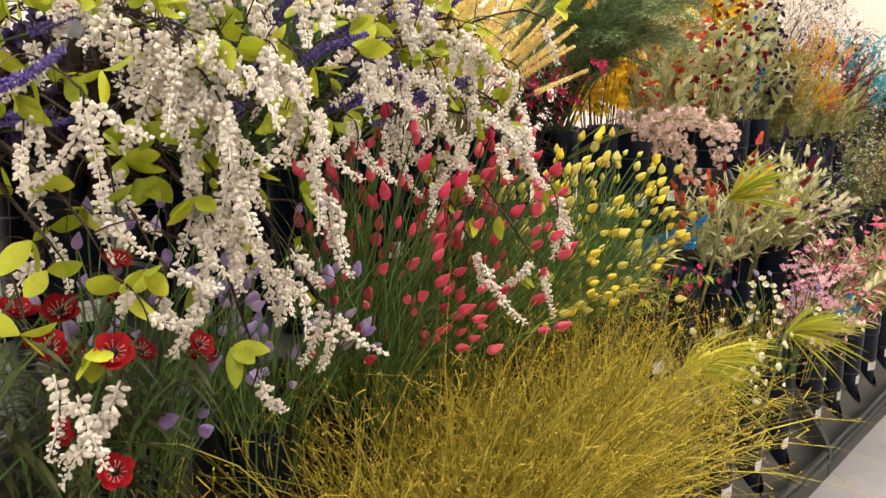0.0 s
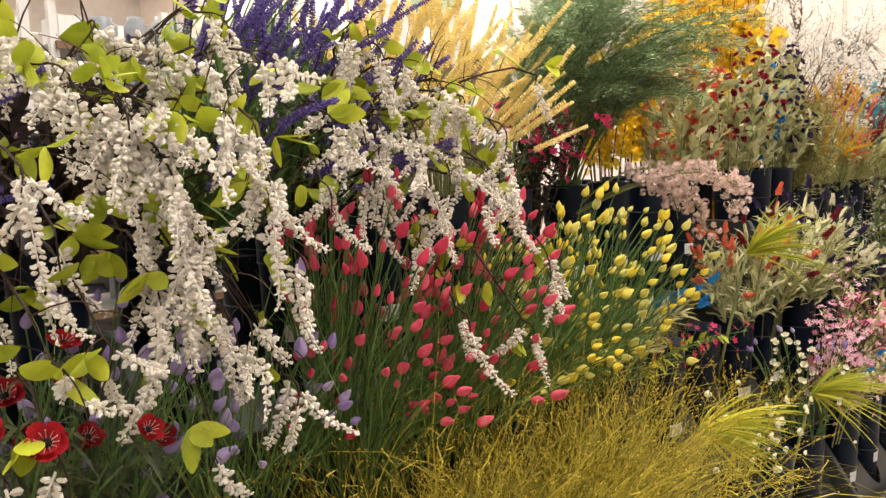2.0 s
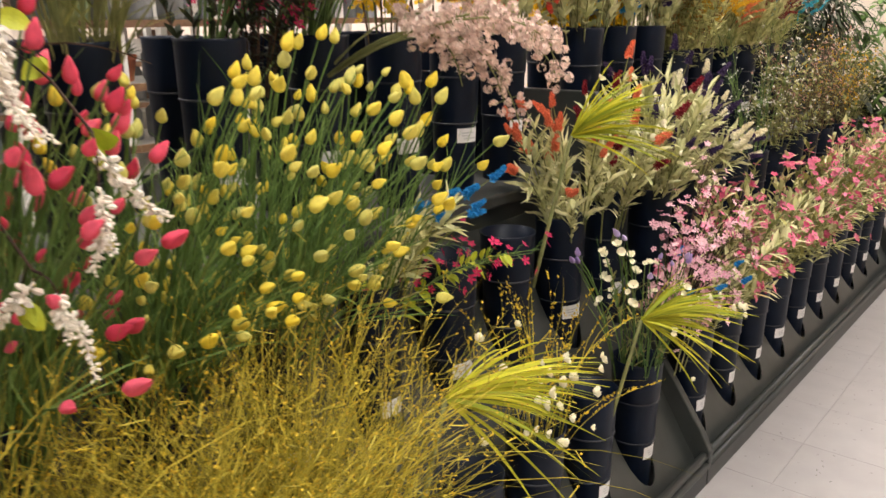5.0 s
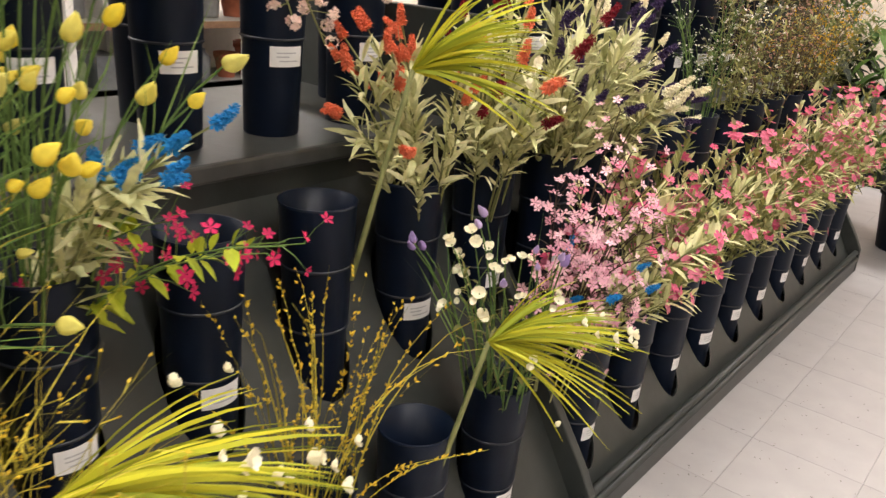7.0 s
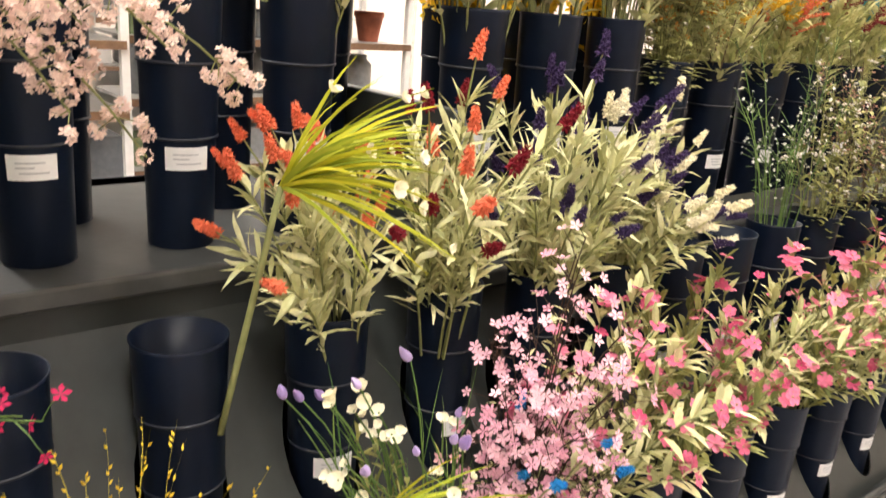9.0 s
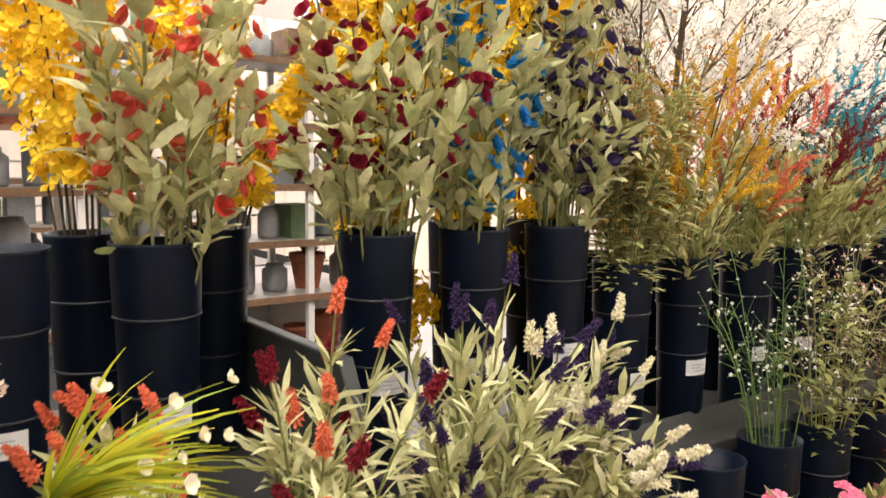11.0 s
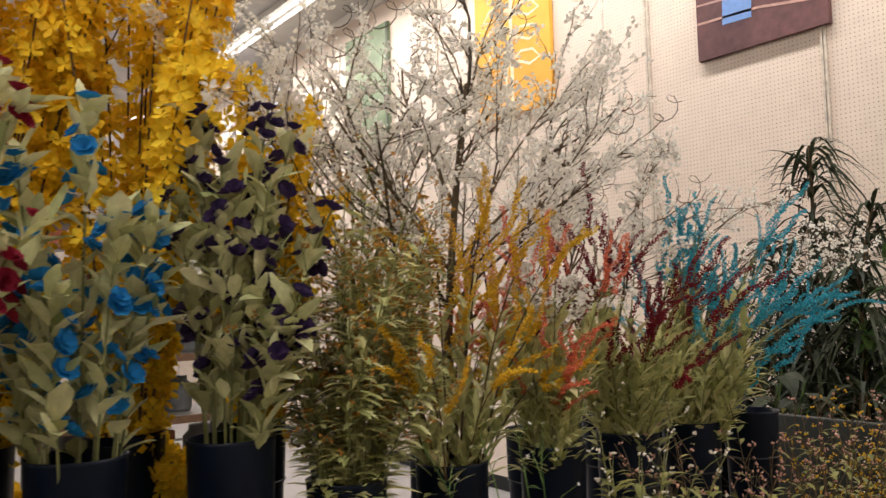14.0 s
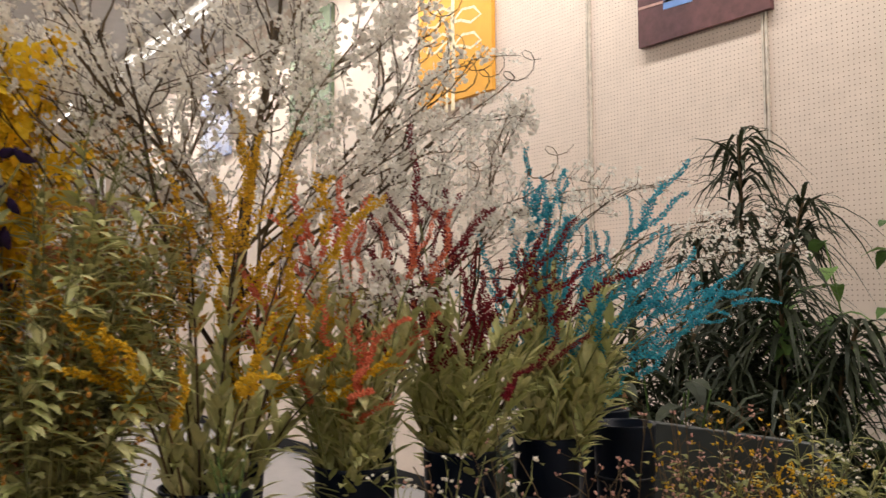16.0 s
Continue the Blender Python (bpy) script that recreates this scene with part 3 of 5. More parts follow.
def snap_mesh(name, mat, length, whorls, each, fl, bend):
    """A flower spike in one piece: every floret grows out of the stem."""
    vs, fs = [], []
    for i in range(whorls):
        s = i / (whorls - 1)
        c = V(bend * length * s * s, 0, length * s)
        for k in range(each):
            w = 2 * math.pi * k / each + i * 0.7
            vs.append(c + V(math.cos(w), math.sin(w), 0) * 0.003)
    for i in range(whorls - 1):
        for k in range(each):
            fs.append((i * each + k, i * each + (k + 1) % each, (i + 1) * each + (k + 1) % each, (i + 1) * each + k))
    for i in range(whorls):
        s = i / (whorls - 1)
        for k in range(each):
            w = 2 * math.pi * k / each + i * 0.7
            way = V(math.cos(w), math.sin(w), R(0.3, 0.9)).normalized()
            a = way.orthogonal().normalized()
            b = way.cross(a)
            r = fl * R(0.8, 1.25) * (1 - 0.45 * s)
            c = vs[i * each + k]
            for p in range(5):
                t = 2 * math.pi * p / 5 + i
                d, e = a * math.cos(t) + b * math.sin(t), b * math.cos(t) - a * math.sin(t)
                o = len(vs)
                vs += [c + way * r * 0.55 + d * r * 0.5 + e * r * 0.27, c + way * r * 0.75 + d * r * R(0.8, 1.1), c + way * r * 0.55 + d * r * 0.5 - e * r * 0.27]
                fs += [(i * each + k, o, o + 2), (o, o + 1, o + 2)]
    a = Acc()
    a.add(vs, fs)
    return a.mesh(name, mat)


TULIP_RED = tulip_mesh("red_bud", M_REDT, 0.031, 1.08)
TULIP_YEL = tulip_mesh("yellow_bud", M_YELT, 0.036, 1.28)
TULIP_LAV = tulip_mesh("lavender_bud", M_LAVT, 0.029, 1.15)
POPPY = spread_mesh("poppy_petals", M_POPPY, 0.023, 5, 0.75, 0.8, 2)
POPPY_EYE = dome_mesh("poppy_eye", M_BLACK, 0.006, 0.011)
PINKFLOWER = spread_mesh("pink_bloom", M_PINK, 0.0185, 5, 0.12, 0.72)
ROSE = spread_mesh("wine_bloom", M_WINE, 0.0145, 5, 0.75, 1.1, 3)
CORALROSE = spread_mesh("coral_bloom", M_CORAL, 0.0165, 5, 0.7, 1.1, 3)
BLUEBLOOM = spread_mesh("blue_bloom", M_BLUE, 0.017, 7, 0.55, 1.0, 2)
DARKBLOOM = spread_mesh("dark_purple_bloom", M_DKPURPLE, 0.0155, 6, 0.8, 1.0, 2)
CREAMBLOOM = spread_mesh("cream_bloom", M_CREAMO, 0.0145, 5, 1.05, 0.85)
def raceme_mesh(length, bend):
    """A hanging raceme: loose paired florets on a thin stalk, thick at its foot and thin at its tip."""
    a = Acc()
    n = int(length / 0.0019)
    for i in range(n):
        q = i / (n - 1)
        c = V(bend * length * q * q, 0, length * (0.06 + 0.94 * q))
        w = i * 2.4 + R(-0.5, 0.5)
        d = V(math.cos(w), math.sin(w), R(-0.25, 0.9)).normalized()
        size = 0.0135 * R(0.7, 1.25) * (1 - 0.45 * q)
        a.pearl(c + d * 0.002, d, size, size * R(0.26, 0.36))
    a.tube([V(bend * length * q * q, 0, length * q) for q in (0, 0.25, 0.5, 0.75, 1)], 0.0018, 0.001, 4)
    return a.mesh("white_raceme", M_CREAM)


RACEMES = [raceme_mesh(L, b) for L, b in ((0.085, 0.15), (0.1, 0.35), (0.06, 0.1), (0.115, 0.5), (0.075, -0.3), (0.09, 0.6))]
WHEATS = [floret_spike("wheat_ear", M_WHEAT, L, 0.0062, int(L / 0.0055), 5, 0.0095, b, 0.6) for L, b in ((0.15, 0.05), (0.12, 0.12), (0.18, 0.1))]
LAVENDERS = [floret_spike("lavender_spike", M_PURPLE, L, 0.008, int(L / 0.006), 5, 0.0105, b, 0.5) for L, b in ((0.15, 0.1), (0.12, 0.2), (0.18, 0.15))]
SNAP = {n: snap_mesh(n + "_floret_spike", m, 0.055, 8, 4, 0.0135, 0.15) for n, m in (("orange", M_ORANGE), ("wine", M_MAGENTA), ("red", M_CRIMSON), ("purple", M_DKPURPLE), ("cream", M_CREAMO), ("blue", M_BLUE))}
def chenille_mesh(name, mat, length, bend):
    """A fuzzy rope of tiny florets wound round a stem, a little lumpy."""
    a = Acc()
    n = int(length / 0.0012)
    for i in range(n):
        q = i / (n - 1)
        c = V(bend * length * q * q, 0.006 * math.sin(q * 9), length * q)
        w = i * 2.4
        d = V(math.cos(w), math.sin(w), R(0.1, 0.8)).normalized()
        a.bud(c + d * 0.001, d, 0.0092 * R(0.7, 1.2) * (1 - 0.35 * q) * (1 + 0.25 * math.sin(i * 0.35)), 0.0026, 3)
    return a.mesh(name, mat)


CHENILLE = {n: [chenille_mesh(n + "_chenille", m, L, b) for L, b in ((0.13, 0.35), (0.10, 0.55), (0.17, 0.2), (0.12, 0.05), (0.09, -0.3))] for n, m in (("teal", M_TEAL), ("crimson", M_CRIMSON), ("orange", M_ORANGE), ("yellow", M_YELSPIKE))}


def round_leaf(length, width, curl):
    """A broad rounded leaf with a short stalk, folded along its midrib and curled at its tip."""
    a = Acc()
    vs, n = [], 7
    for i in range(n + 1):
        q = i / n
        w = width * 0.5 * max(0.03, math.sin(math.pi * min(1.0, max(0.0, (q - 0.08) / 0.92)) ** 0.85)) ** 0.6
        c = V(curl * length * q * q, 0, length * q)
        vs += [c + V(0.22 * w, -w, 0.0), c + V(0.07 * w, -w * 0.5, 0), c, c + V(0.07 * w, w * 0.5, 0), c + V(0.22 * w, w, 0)]
    a.add(vs, [(5 * i + k, 5 * i + k + 1, 5 * i + k + 6, 5 * i + k + 5) for i in range(n) for k in range(4)])
    return a.mesh("lime_leaf", M_LIME_ONE, True)


M_LIME_ONE = material("lime_leaf_single", srgb(192, 196, 56), srgb(144, 158, 38), rough=0.55, translucent=0.25, spread="object", noise_scale=50, noise_amount=0.2, bump=0.2, bump_scale=160, spec=0.3)
LIMELEAF = [round_leaf(L, w, c) for L, w, c in ((0.06, 0.036, 0.2), (0.05, 0.032, -0.2), (0.056, 0.028, 0.5), (0.042, 0.028, 0.1))]


def finish(t, stem_acc=None, stem_mat=None, leaf_acc=None, leafmat=None, stem_name="stem_mass", leaf_name="foliage"):
    if stem_acc and stem_acc.v:
        part(stem_name, stem_acc.mesh(stem_name, stem_mat), t)["kind"] = "stuff"
    if leaf_acc and leaf_acc.v:
        part(leaf_name, leaf_acc.mesh(leaf_name, leafmat), t)["kind"] = "stuff"


def stem_part(t, pts, r0, r1, mat, sides=4, name="stem"):
    a = Acc()
    a.tube(pts, r0, r1, sides)
    return part(name, a.mesh(name, mat), t)


def leaf_kinds(name, mat, n=5, wave=0.1, wide=0.32):
    """A few leaf blades one metre long, of different bend, to be scaled and shared."""
    out = []
    for k in range(n):
        a = Acc()
        bend = R(0.05, 0.8)
        vs = []
        for i in range(6):
            s = i / 5
            w = wide * 0.5 * (math.sin(math.pi * min(1, s * 0.94 + 0.03)) ** 0.75)
            wv = wave * R(-1, 1) * wide
            c = V(bend * s * s, R(-0.03, 0.03), s * (1 - 0.2 * bend * s))
            vs += [c + V(0.3 * w + wv, -w, 0), c, c + V(0.3 * w - wv, w, 0)]
        a.add(vs, [(3 * i + j, 3 * i + j + 1, 3 * i + j + 4, 3 * i + j + 3) for i in range(5) for j in range(2)])
        out.append(a.mesh(name, mat, True))
    return out


def object_leaf_mat(name, c1, c2):
    return material(name, srgb(*c1), srgb(*c2), rough=0.6, translucent=0.2, spread="object", noise_scale=6, noise_amount=0.22, bump=0.1, bump_scale=40, spec=0.3)


LAUREL = leaf_kinds("laurel_leaf", object_leaf_mat("laurel_leaf", (234, 229, 182), (160, 167, 110)), 8, 0.26, 0.28)
SAGE = leaf_kinds("sage_leaf", object_leaf_mat("sage_leaf_single", (238, 233, 188), (184, 184, 134)), 6, 0.06, 0.14)


M_LIMEBLADE_ONE = object_leaf_mat("lime_blade_single", (214, 206, 56), (136, 152, 46))

# ---- kinds of plants ----
def tulips(x, y, z, mesh, label, n=46, height=(0.2, 0.48), spread=0.2, lean=(0.03, 0.0), size=1.0):
    t = thing("tulip_bunch", label, "artificial flowers", "", (x, y, z))
    st, lf = Acc(), Acc()
    for pts in stems(n, height, spread, lean, 0.06):
        stem_part(t, pts, 0.002, 0.0014, M_STEM)
        p, d = along(pts, 0.99)
        part("bloom", mesh, t, "", aim(pts[-1], d + V(R(-1, 1), R(-1, 1), R(-0.4, 0.2)) * 0.4, size * R(0.65, 1.15)))
        for k in range(5):
            p, d = along(pts, R(0.05, 0.7))
            w = (d * 1.2 + sideways(d, 0.2) * R(0.2, 0.7))
            g = R(0.7, 1.3)
            lf.blade(curve(p, p + w * 0.07 * g, p + w * 0.12 * g + V(R(-0.03, 0.03), R(-0.03, 0.03), -0.01), 4), R(0.0016, 0.0036))
    finish(t, st, M_STEM, lf, M_TULIPLEAF)
    return t


def grass(x, y, z, n=260, height=(0.25, 0.52), spread=0.26, lean=(0.05, 0), label="gold-green ornamental grass clump in a black bucket", beads=0):
    """Wiry tangled strands with short side shoots that end in small beads, and some long arching ones."""
    t = thing("grass_bunch", label, "artificial grass", "gold grass", (x, y, z))
    gr, sd = Acc(), Acc()
    for i in range(n):
        w, rr = R(0, 6.28), math.sqrt(R(0.0, 1))
        out = V(math.cos(w), math.sin(w), 0)
        p = out * 0.055 * rr + V(0, 0, -0.1)
        arching = random.random() < 0.12
        length = (R(*height) + 0.1) * (1.25 if arching else 1.0)
        d = (out * (spread * rr * 1.5) + V(lean[0] + R(-0.1, 0.1), lean[1] + R(-0.1, 0.1), 0.75)).normalized()
        pts = [p]
        for k in range(9):
            d = (d + V(R(-1, 1), R(-1, 1), R(-0.5, 0.5)) * 0.13 + V(out.x * 0.03, out.y * 0.03, -0.016 * k * (2.2 if arching else 0.6))).normalized()
            p = p + d * (length / 9)
            pts.append(p)
        gr.blade(pts, R(0.0026, 0.0038) if arching or beads else R(0.0014, 0.0028))
        for k in range(0 if arching else beads):
            p, d = along(pts, R(0.3, 1.0))
            sd.bud(p, sideways(d, 1.2), R(0.007, 0.011), 0.0022, 4)
        for k in range(0 if beads else 2 if arching else random.choice((4, 6, 8))):
            p, d = along(pts, R(0.3, 0.99))
            q = p + sideways(d, R(0.5, 1.6)) * R(0.008, 0.03)
            gr.blade([p, q], 0.0016, False)
            sd.bud(q, q - p, R(0.004, 0.007), 0.0019, 3)
    finish(t, gr, M_GRASS, sd, M_GRASSSEED, "grass_mass", "seed_mass")
    return t


def lime_fan(base, way, x, y, z, n=60, length=0.26, label="", stalk_from=None, flowers=16):
    """A fan of strappy lime blades on one leaning stalk with cream florets."""
    t = thing("lime_grass_spray", label, "artificial flowers", "lime grass sprays", (x, y, z))
    o = V(x, y, z)
    b = V(*base) - o
    way = V(*way).normalized()
    st, bl = Acc(), Acc()
    f = (V(*stalk_from) - o) if stalk_from else b - V(0.02, 0.05, 0.3)
    st.tube(curve(f, f.lerp(b, 0.6) + V(0, 0, 0.0), b, 5), 0.0055, 0.0045, 6)
    for i in range(n):
        d = (way + V(R(-1, 1), R(-1, 1), R(-1, 1)).normalized() * R(0.1, 0.92)).normalized()
        L = length * R(0.6, 1.12)
        p2 = b + d * L + V(0, 0, -0.16 * L)
        one = Acc()
        one.blade(curve(b, b + d * L * 0.55 + V(0, 0, 0.015), p2, 5), R(0.004, 0.0085))
        part("blade", one.mesh("blade", M_LIMEBLADE_ONE), t)
        if i < flowers:
            q, dd = along([b, b + d * L * 0.7, p2], R(0.75, 1.0))
            part("bloom", CREAMBLOOM, t, "", aim(q + V(0, 0, 0.008), dd + V(0, 0, 0.4), R(0.5, 0.95)))
    part("stalk", st.mesh("stalk", M_PALESTEM, True), t)
    return t


def spike_bunch(x, y, z, meshes, name, label, n, height, spread, lean=(0, 0), stem_mat=None, leafmat=None, leaf=(0.07, 0.012), leaves=6, leaf_range=(0.2, 0.8), size=(0.85, 1.15), per=1, foot=0.04, droop=0.4, wave=0.0, spike_range=(0.98, 0.99), cat="artificial flowers", shared=None, tilt=(0.3, 0.7)):
    """Stems with leaves along them and one or more spikes or blooms each."""
    t = thing(name, label, cat, "", (x, y, z))
    st, lf = Acc(), Acc()
    for pts in stems(n, height, spread, lean, foot):
        if shared:
            stem_part(t, pts, 0.0026, 0.0016, stem_mat or M_PALESTEM)
        else:
            st.tube(pts, 0.0026, 0.0016, 3)
        for k in range(per):
            p, d = along(pts, R(*spike_range) if k else spike_range[1])
            w = d if k == 0 else (d + sideways(d, 0.0) * R(*tilt)).normalized()
            p = p if k == 0 else p + w * 0.022
            part("bloom", random.choice(meshes), t, "", aim(p, w, R(*size)))
        for k in range(leaves):
            p, d = along(pts, R(*leaf_range))
            L = leaf[0] * R(0.6, 1.2)
            if shared and random.random() < 0.31:
                part("leaf", random.choice(shared), t, "", aim(p, sideways(d, R(0.7, 2.2)), L))
                continue
            lf.leaf(p, sideways(d, R(0.7, 2.2)), L, leaf[1] * R(0.7, 1.2), None, R(0, droop), 0.3, 3, 0.5, wave)
    finish(t, st, stem_mat or M_PALESTEM, lf, leafmat or M_SAGE)
    return t


def stamen_mesh():
    a = Acc()
    for k in range(11):
        w = 2 * math.pi * k / 11 + R(-0.2, 0.2)
        d = V(math.cos(w), math.sin(w), 0)
        p, q = d * 0.004 + V(0, 0, 0.003), d * 0.0105 + V(0, 0, R(0.009, 0.013))
        a.tube([p, p.lerp(q, 0.5) + V(0, 0, 0.002), q], 0.0006, 0.0005, 3)
        a.bud(q, d + V(0, 0, 0.6), 0.0035, 0.0013, 4)
    return a.mesh("stamen_ring", M_SHELLPINK)


STAMENS = stamen_mesh()


def poppies(x, y, z, n=20):
    t = thing("poppy_bunch", "red poppies with black centres and thin green leaves", "artificial flowers", "", (x, y, z))
    st, lf = Acc(), Acc()
    for i, pts in enumerate(stems(n * 3, (0.2, 0.42), 0.17, (0.1, 0.02), 0.04)):
        st.tube(pts, 0.0022, 0.0018, 3)
        if i < n:
            d = (along(pts, 0.99)[1] + V(R(0.0, 0.8), R(-0.7, 0.2), R(0, 0.6))).normalized()
            b = part("bloom", POPPY, t, "", aim(pts[-1], d, R(0.8, 1.15)))
            part("eye", POPPY_EYE, b, "black flower centre")
            part("stamen_ring", STAMENS, b, "ring of pale pink stamens")
        for k in range(16):
            p, d = along(pts, R(0.15, 0.92))
            lf.leaf(p, sideways(d, R(0.3, 1.2)), R(0.04, 0.08), R(0.006, 0.011), None, R(0.2, 0.7))
    finish(t, st, M_STEM, lf, M_POPPYLEAF)


def white_spray(x, y, z, nodes, label):
    """Dark branches from a bucket to each node, where racemes and lime leaves hang along a drooping twig."""
    t = thing("white_flower_branches", label, "artificial flowers", "white flower branches", (x, y, z))
    o = V(x, y, z)
    st = Acc()
    for nx, ny, nz, drop, count in nodes:
        tip = V(nx, ny, nz) - o
        apex = tip * 0.5 + V(0.02, R(-0.04, 0.04), max(0.12, 0.2 - tip.z * 0.3) + R(0.0, 0.08))
        pts = curve(V(R(-0.03, 0.03), R(-0.03, 0.03), -0.1), apex, tip, 10)
        pts = pts[:1] + [p + V(R(-1, 1), R(-1, 1), R(-1, 1)) * 0.008 for p in pts[1:-1]] + pts[-1:]
        stem_part(t, pts, 0.0036, 0.0018, M_BROWNSTEM, 6, "branch")
        end = tip + V(R(-0.01, 0.04), R(-0.03, 0.035), -drop)
        hang = curve(tip, tip.lerp(end, 0.4) + V(0.03, R(-0.02, 0.02), 0.015), end, 6)
        st.tube(hang, 0.0018, 0.0009, 4)
        for k in range(count):
            p, d = along(hang, (k + 0.5) / count)
            w = V(R(-0.3, 0.6), R(-0.55, 0.55), R(-1.3, -0.15))
            if k > 1 and random.random() < 0.5:
                w = d + V(R(-0.3, 0.4), R(-0.35, 0.35), -0.9)
            q = p + w.normalized() * R(0.004, 0.016)
            st.tube([p, q], 0.001, 0.0009, 3)
            part("raceme", random.choice(RACEMES), t, "", aim(q, w, R(0.75, 1.08)))
        for s0, many in ((0.98, 3), (0.86, 2), (0.72, 2)):
            p, d = along(pts, s0 + R(-0.05, 0.02))
            side = sideways(d, 0.5) * R(0.02, 0.05)
            st.tube(curve(p, p + side * 0.5 + V(0, 0, 0.008), p + side, 3), 0.0013, 0.0008, 3)
            for j in range(many):
                g = V(R(-0.1, 1), R(-0.9, 0.9), R(-0.8, 0.35))
                part("leaf", random.choice(LIMELEAF), t, "", aim(p + side, g, R(0.6, 0.98)))
        for k in range(5):
            p, d = along(pts, R(0.45, 0.97))
            q = p + sideways(d, 0.7) * R(0.06, 0.15)
            st.tube(curve(p, p.lerp(q, 0.5) + V(R(-0.02, 0.02), R(-0.02, 0.02), 0.03), q, 5), 0.0015, 0.0006, 3)
    finish(t, st, M_BROWNSTEM, None, None, "twig_mass")


def fern(x, y, z, tips, label="grey-green feathery needle fronds drooping out of a bucket"):
    """Arching fronds: side branchlets set with pairs of fine needles."""
    t = thing("fern_bunch", label, "artificial foliage", "", (x, y, z))
    st, lf = Acc(), Acc()
    for tx, ty, tz in tips:
        tip = V(tx - x + R(-0.05, 0.05), ty - y + R(-0.07, 0.07), tz - z + R(-0.06, 0.06))
        pts = curve(V(R(-0.03, 0.03), R(-0.03, 0.03), -0.1), V(tip.x * 0.35, tip.y * 0.35, max(tip.z, 0.25) * 0.8 + 0.16), tip, 10)
        st.tube(pts, 0.0024, 0.0008, 4)
        for k in range(34):
            s = 0.3 + 0.69 * k / 33
            p, d = along(pts, s)
            side = d.cross(V(R(-0.3, 0.3), R(-0.3, 0.3), 1)).normalized() * (1 if k % 2 else -1)
            L = (0.15 * (1.08 - s) + 0.03) * R(0.8, 1.15)
            e = p + (side * 0.9 + d * 0.8).normalized() * L + V(0, 0, R(-0.03, 0.02))
            line = curve(p, p.lerp(e, 0.5) + V(0, 0, 0.008), e, 5)
            st.tube(line, 0.001, 0.0005, 3)
            m = int(L / 0.0048)
            for j in range(m):
                q, dd = along(line, 0.1 + 0.9 * j / m)
                sd = dd.cross(V(R(-0.5, 0.5), R(-0.5, 0.5), 1)).normalized() * (1 if j % 2 else -1)
                w = (sd + dd * 0.7 + V(0, 0, R(-0.2, 0.4))).normalized() * R(0.013, 0.02)
                h = dd * 0.0022
                lf.add([q, q + w * 0.5 + h, q + w, q + w * 0.5 - h], [(0, 1, 2, 3)])
    finish(t, st, M_STEM, lf, M_FERN, "stem_mass", "frond_mass")


def forsythia(x, y, z, n, height, spread, lean=(0, 0), per=70, label="tall yellow forsythia branches in a black bucket", s0=0.15):
    t = thing("forsythia_bunch", label, "artificial flowers", "forsythia", (x, y, z))
    st, fl = Acc(), Acc()
    for pts in stems(n, height, spread, lean, 0.045, 0.0, 0.1, 8):
        st.tube(pts, 0.003, 0.0015, 4)
        for k in range(per):
            p, d = along(pts, R(s0, 1.0))
            w = sideways(d, R(0, 0.8))
            fl.flower(p + w * R(0.005, 0.03), w + V(R(-0.3, 0.6), R(-0.4, 0.4), R(-0.2, 0.5)), R(0.015, 0.024), 4, 0.35, 0.55)
    finish(t, st, M_WOODSTEM, fl, M_FORSYTHIA, "branch_mass", "blossom_mass")


def fine_filler(x, y, z, n, height, spread, lean, budmat, stem_mat, leafmat, label, buds=14, leaves=10, leaf=(0.035, 0.008), bud=0.008, open_flowers=False, name="filler_bunch"):
    """Thin branching stems with many tiny buds or flowers."""
    t = thing(name, label, "artificial flowers", "", (x, y, z))
    st, lf, bd = Acc(), Acc(), Acc()
    for pts in stems(n, height, spread, lean, 0.04):
        st.tube(pts, 0.002, 0.001, 3)
        for k in range(buds):
            p, d = along(pts, R(0.35, 1.0))
            q = p + sideways(d, 0.9) * R(0.02, 0.07)
            st.tube([p, p.lerp(q, 0.5) + V(0, 0, 0.004), q], 0.0009, 0.0006, 3)
            if open_flowers:
                bd.flower(q, (q - p) + V(0.02, -0.01, 0.02), bud * R(0.8, 1.2), 5, 0.2, 0.5)
            else:
                for j in range(3):
                    bd.bud(q + V(R(-1, 1), R(-1, 1), R(-1, 1)) * bud * 0.6, sideways(d, 0.8), bud, bud * 0.35, 4)
        for k in range(leaves):
            p, d = along(pts, R(0.1, 0.85))
            lf.leaf(p, sideways(d, 0.6), leaf[0] * R(0.6, 1.2), leaf[1], None, 0.3)
    finish(t, st, stem_mat, lf, leafmat)
    if bd.v:
        part("flower_mass", bd.mesh("flower_mass", budmat), t)["kind"] = "stuff"
    return t


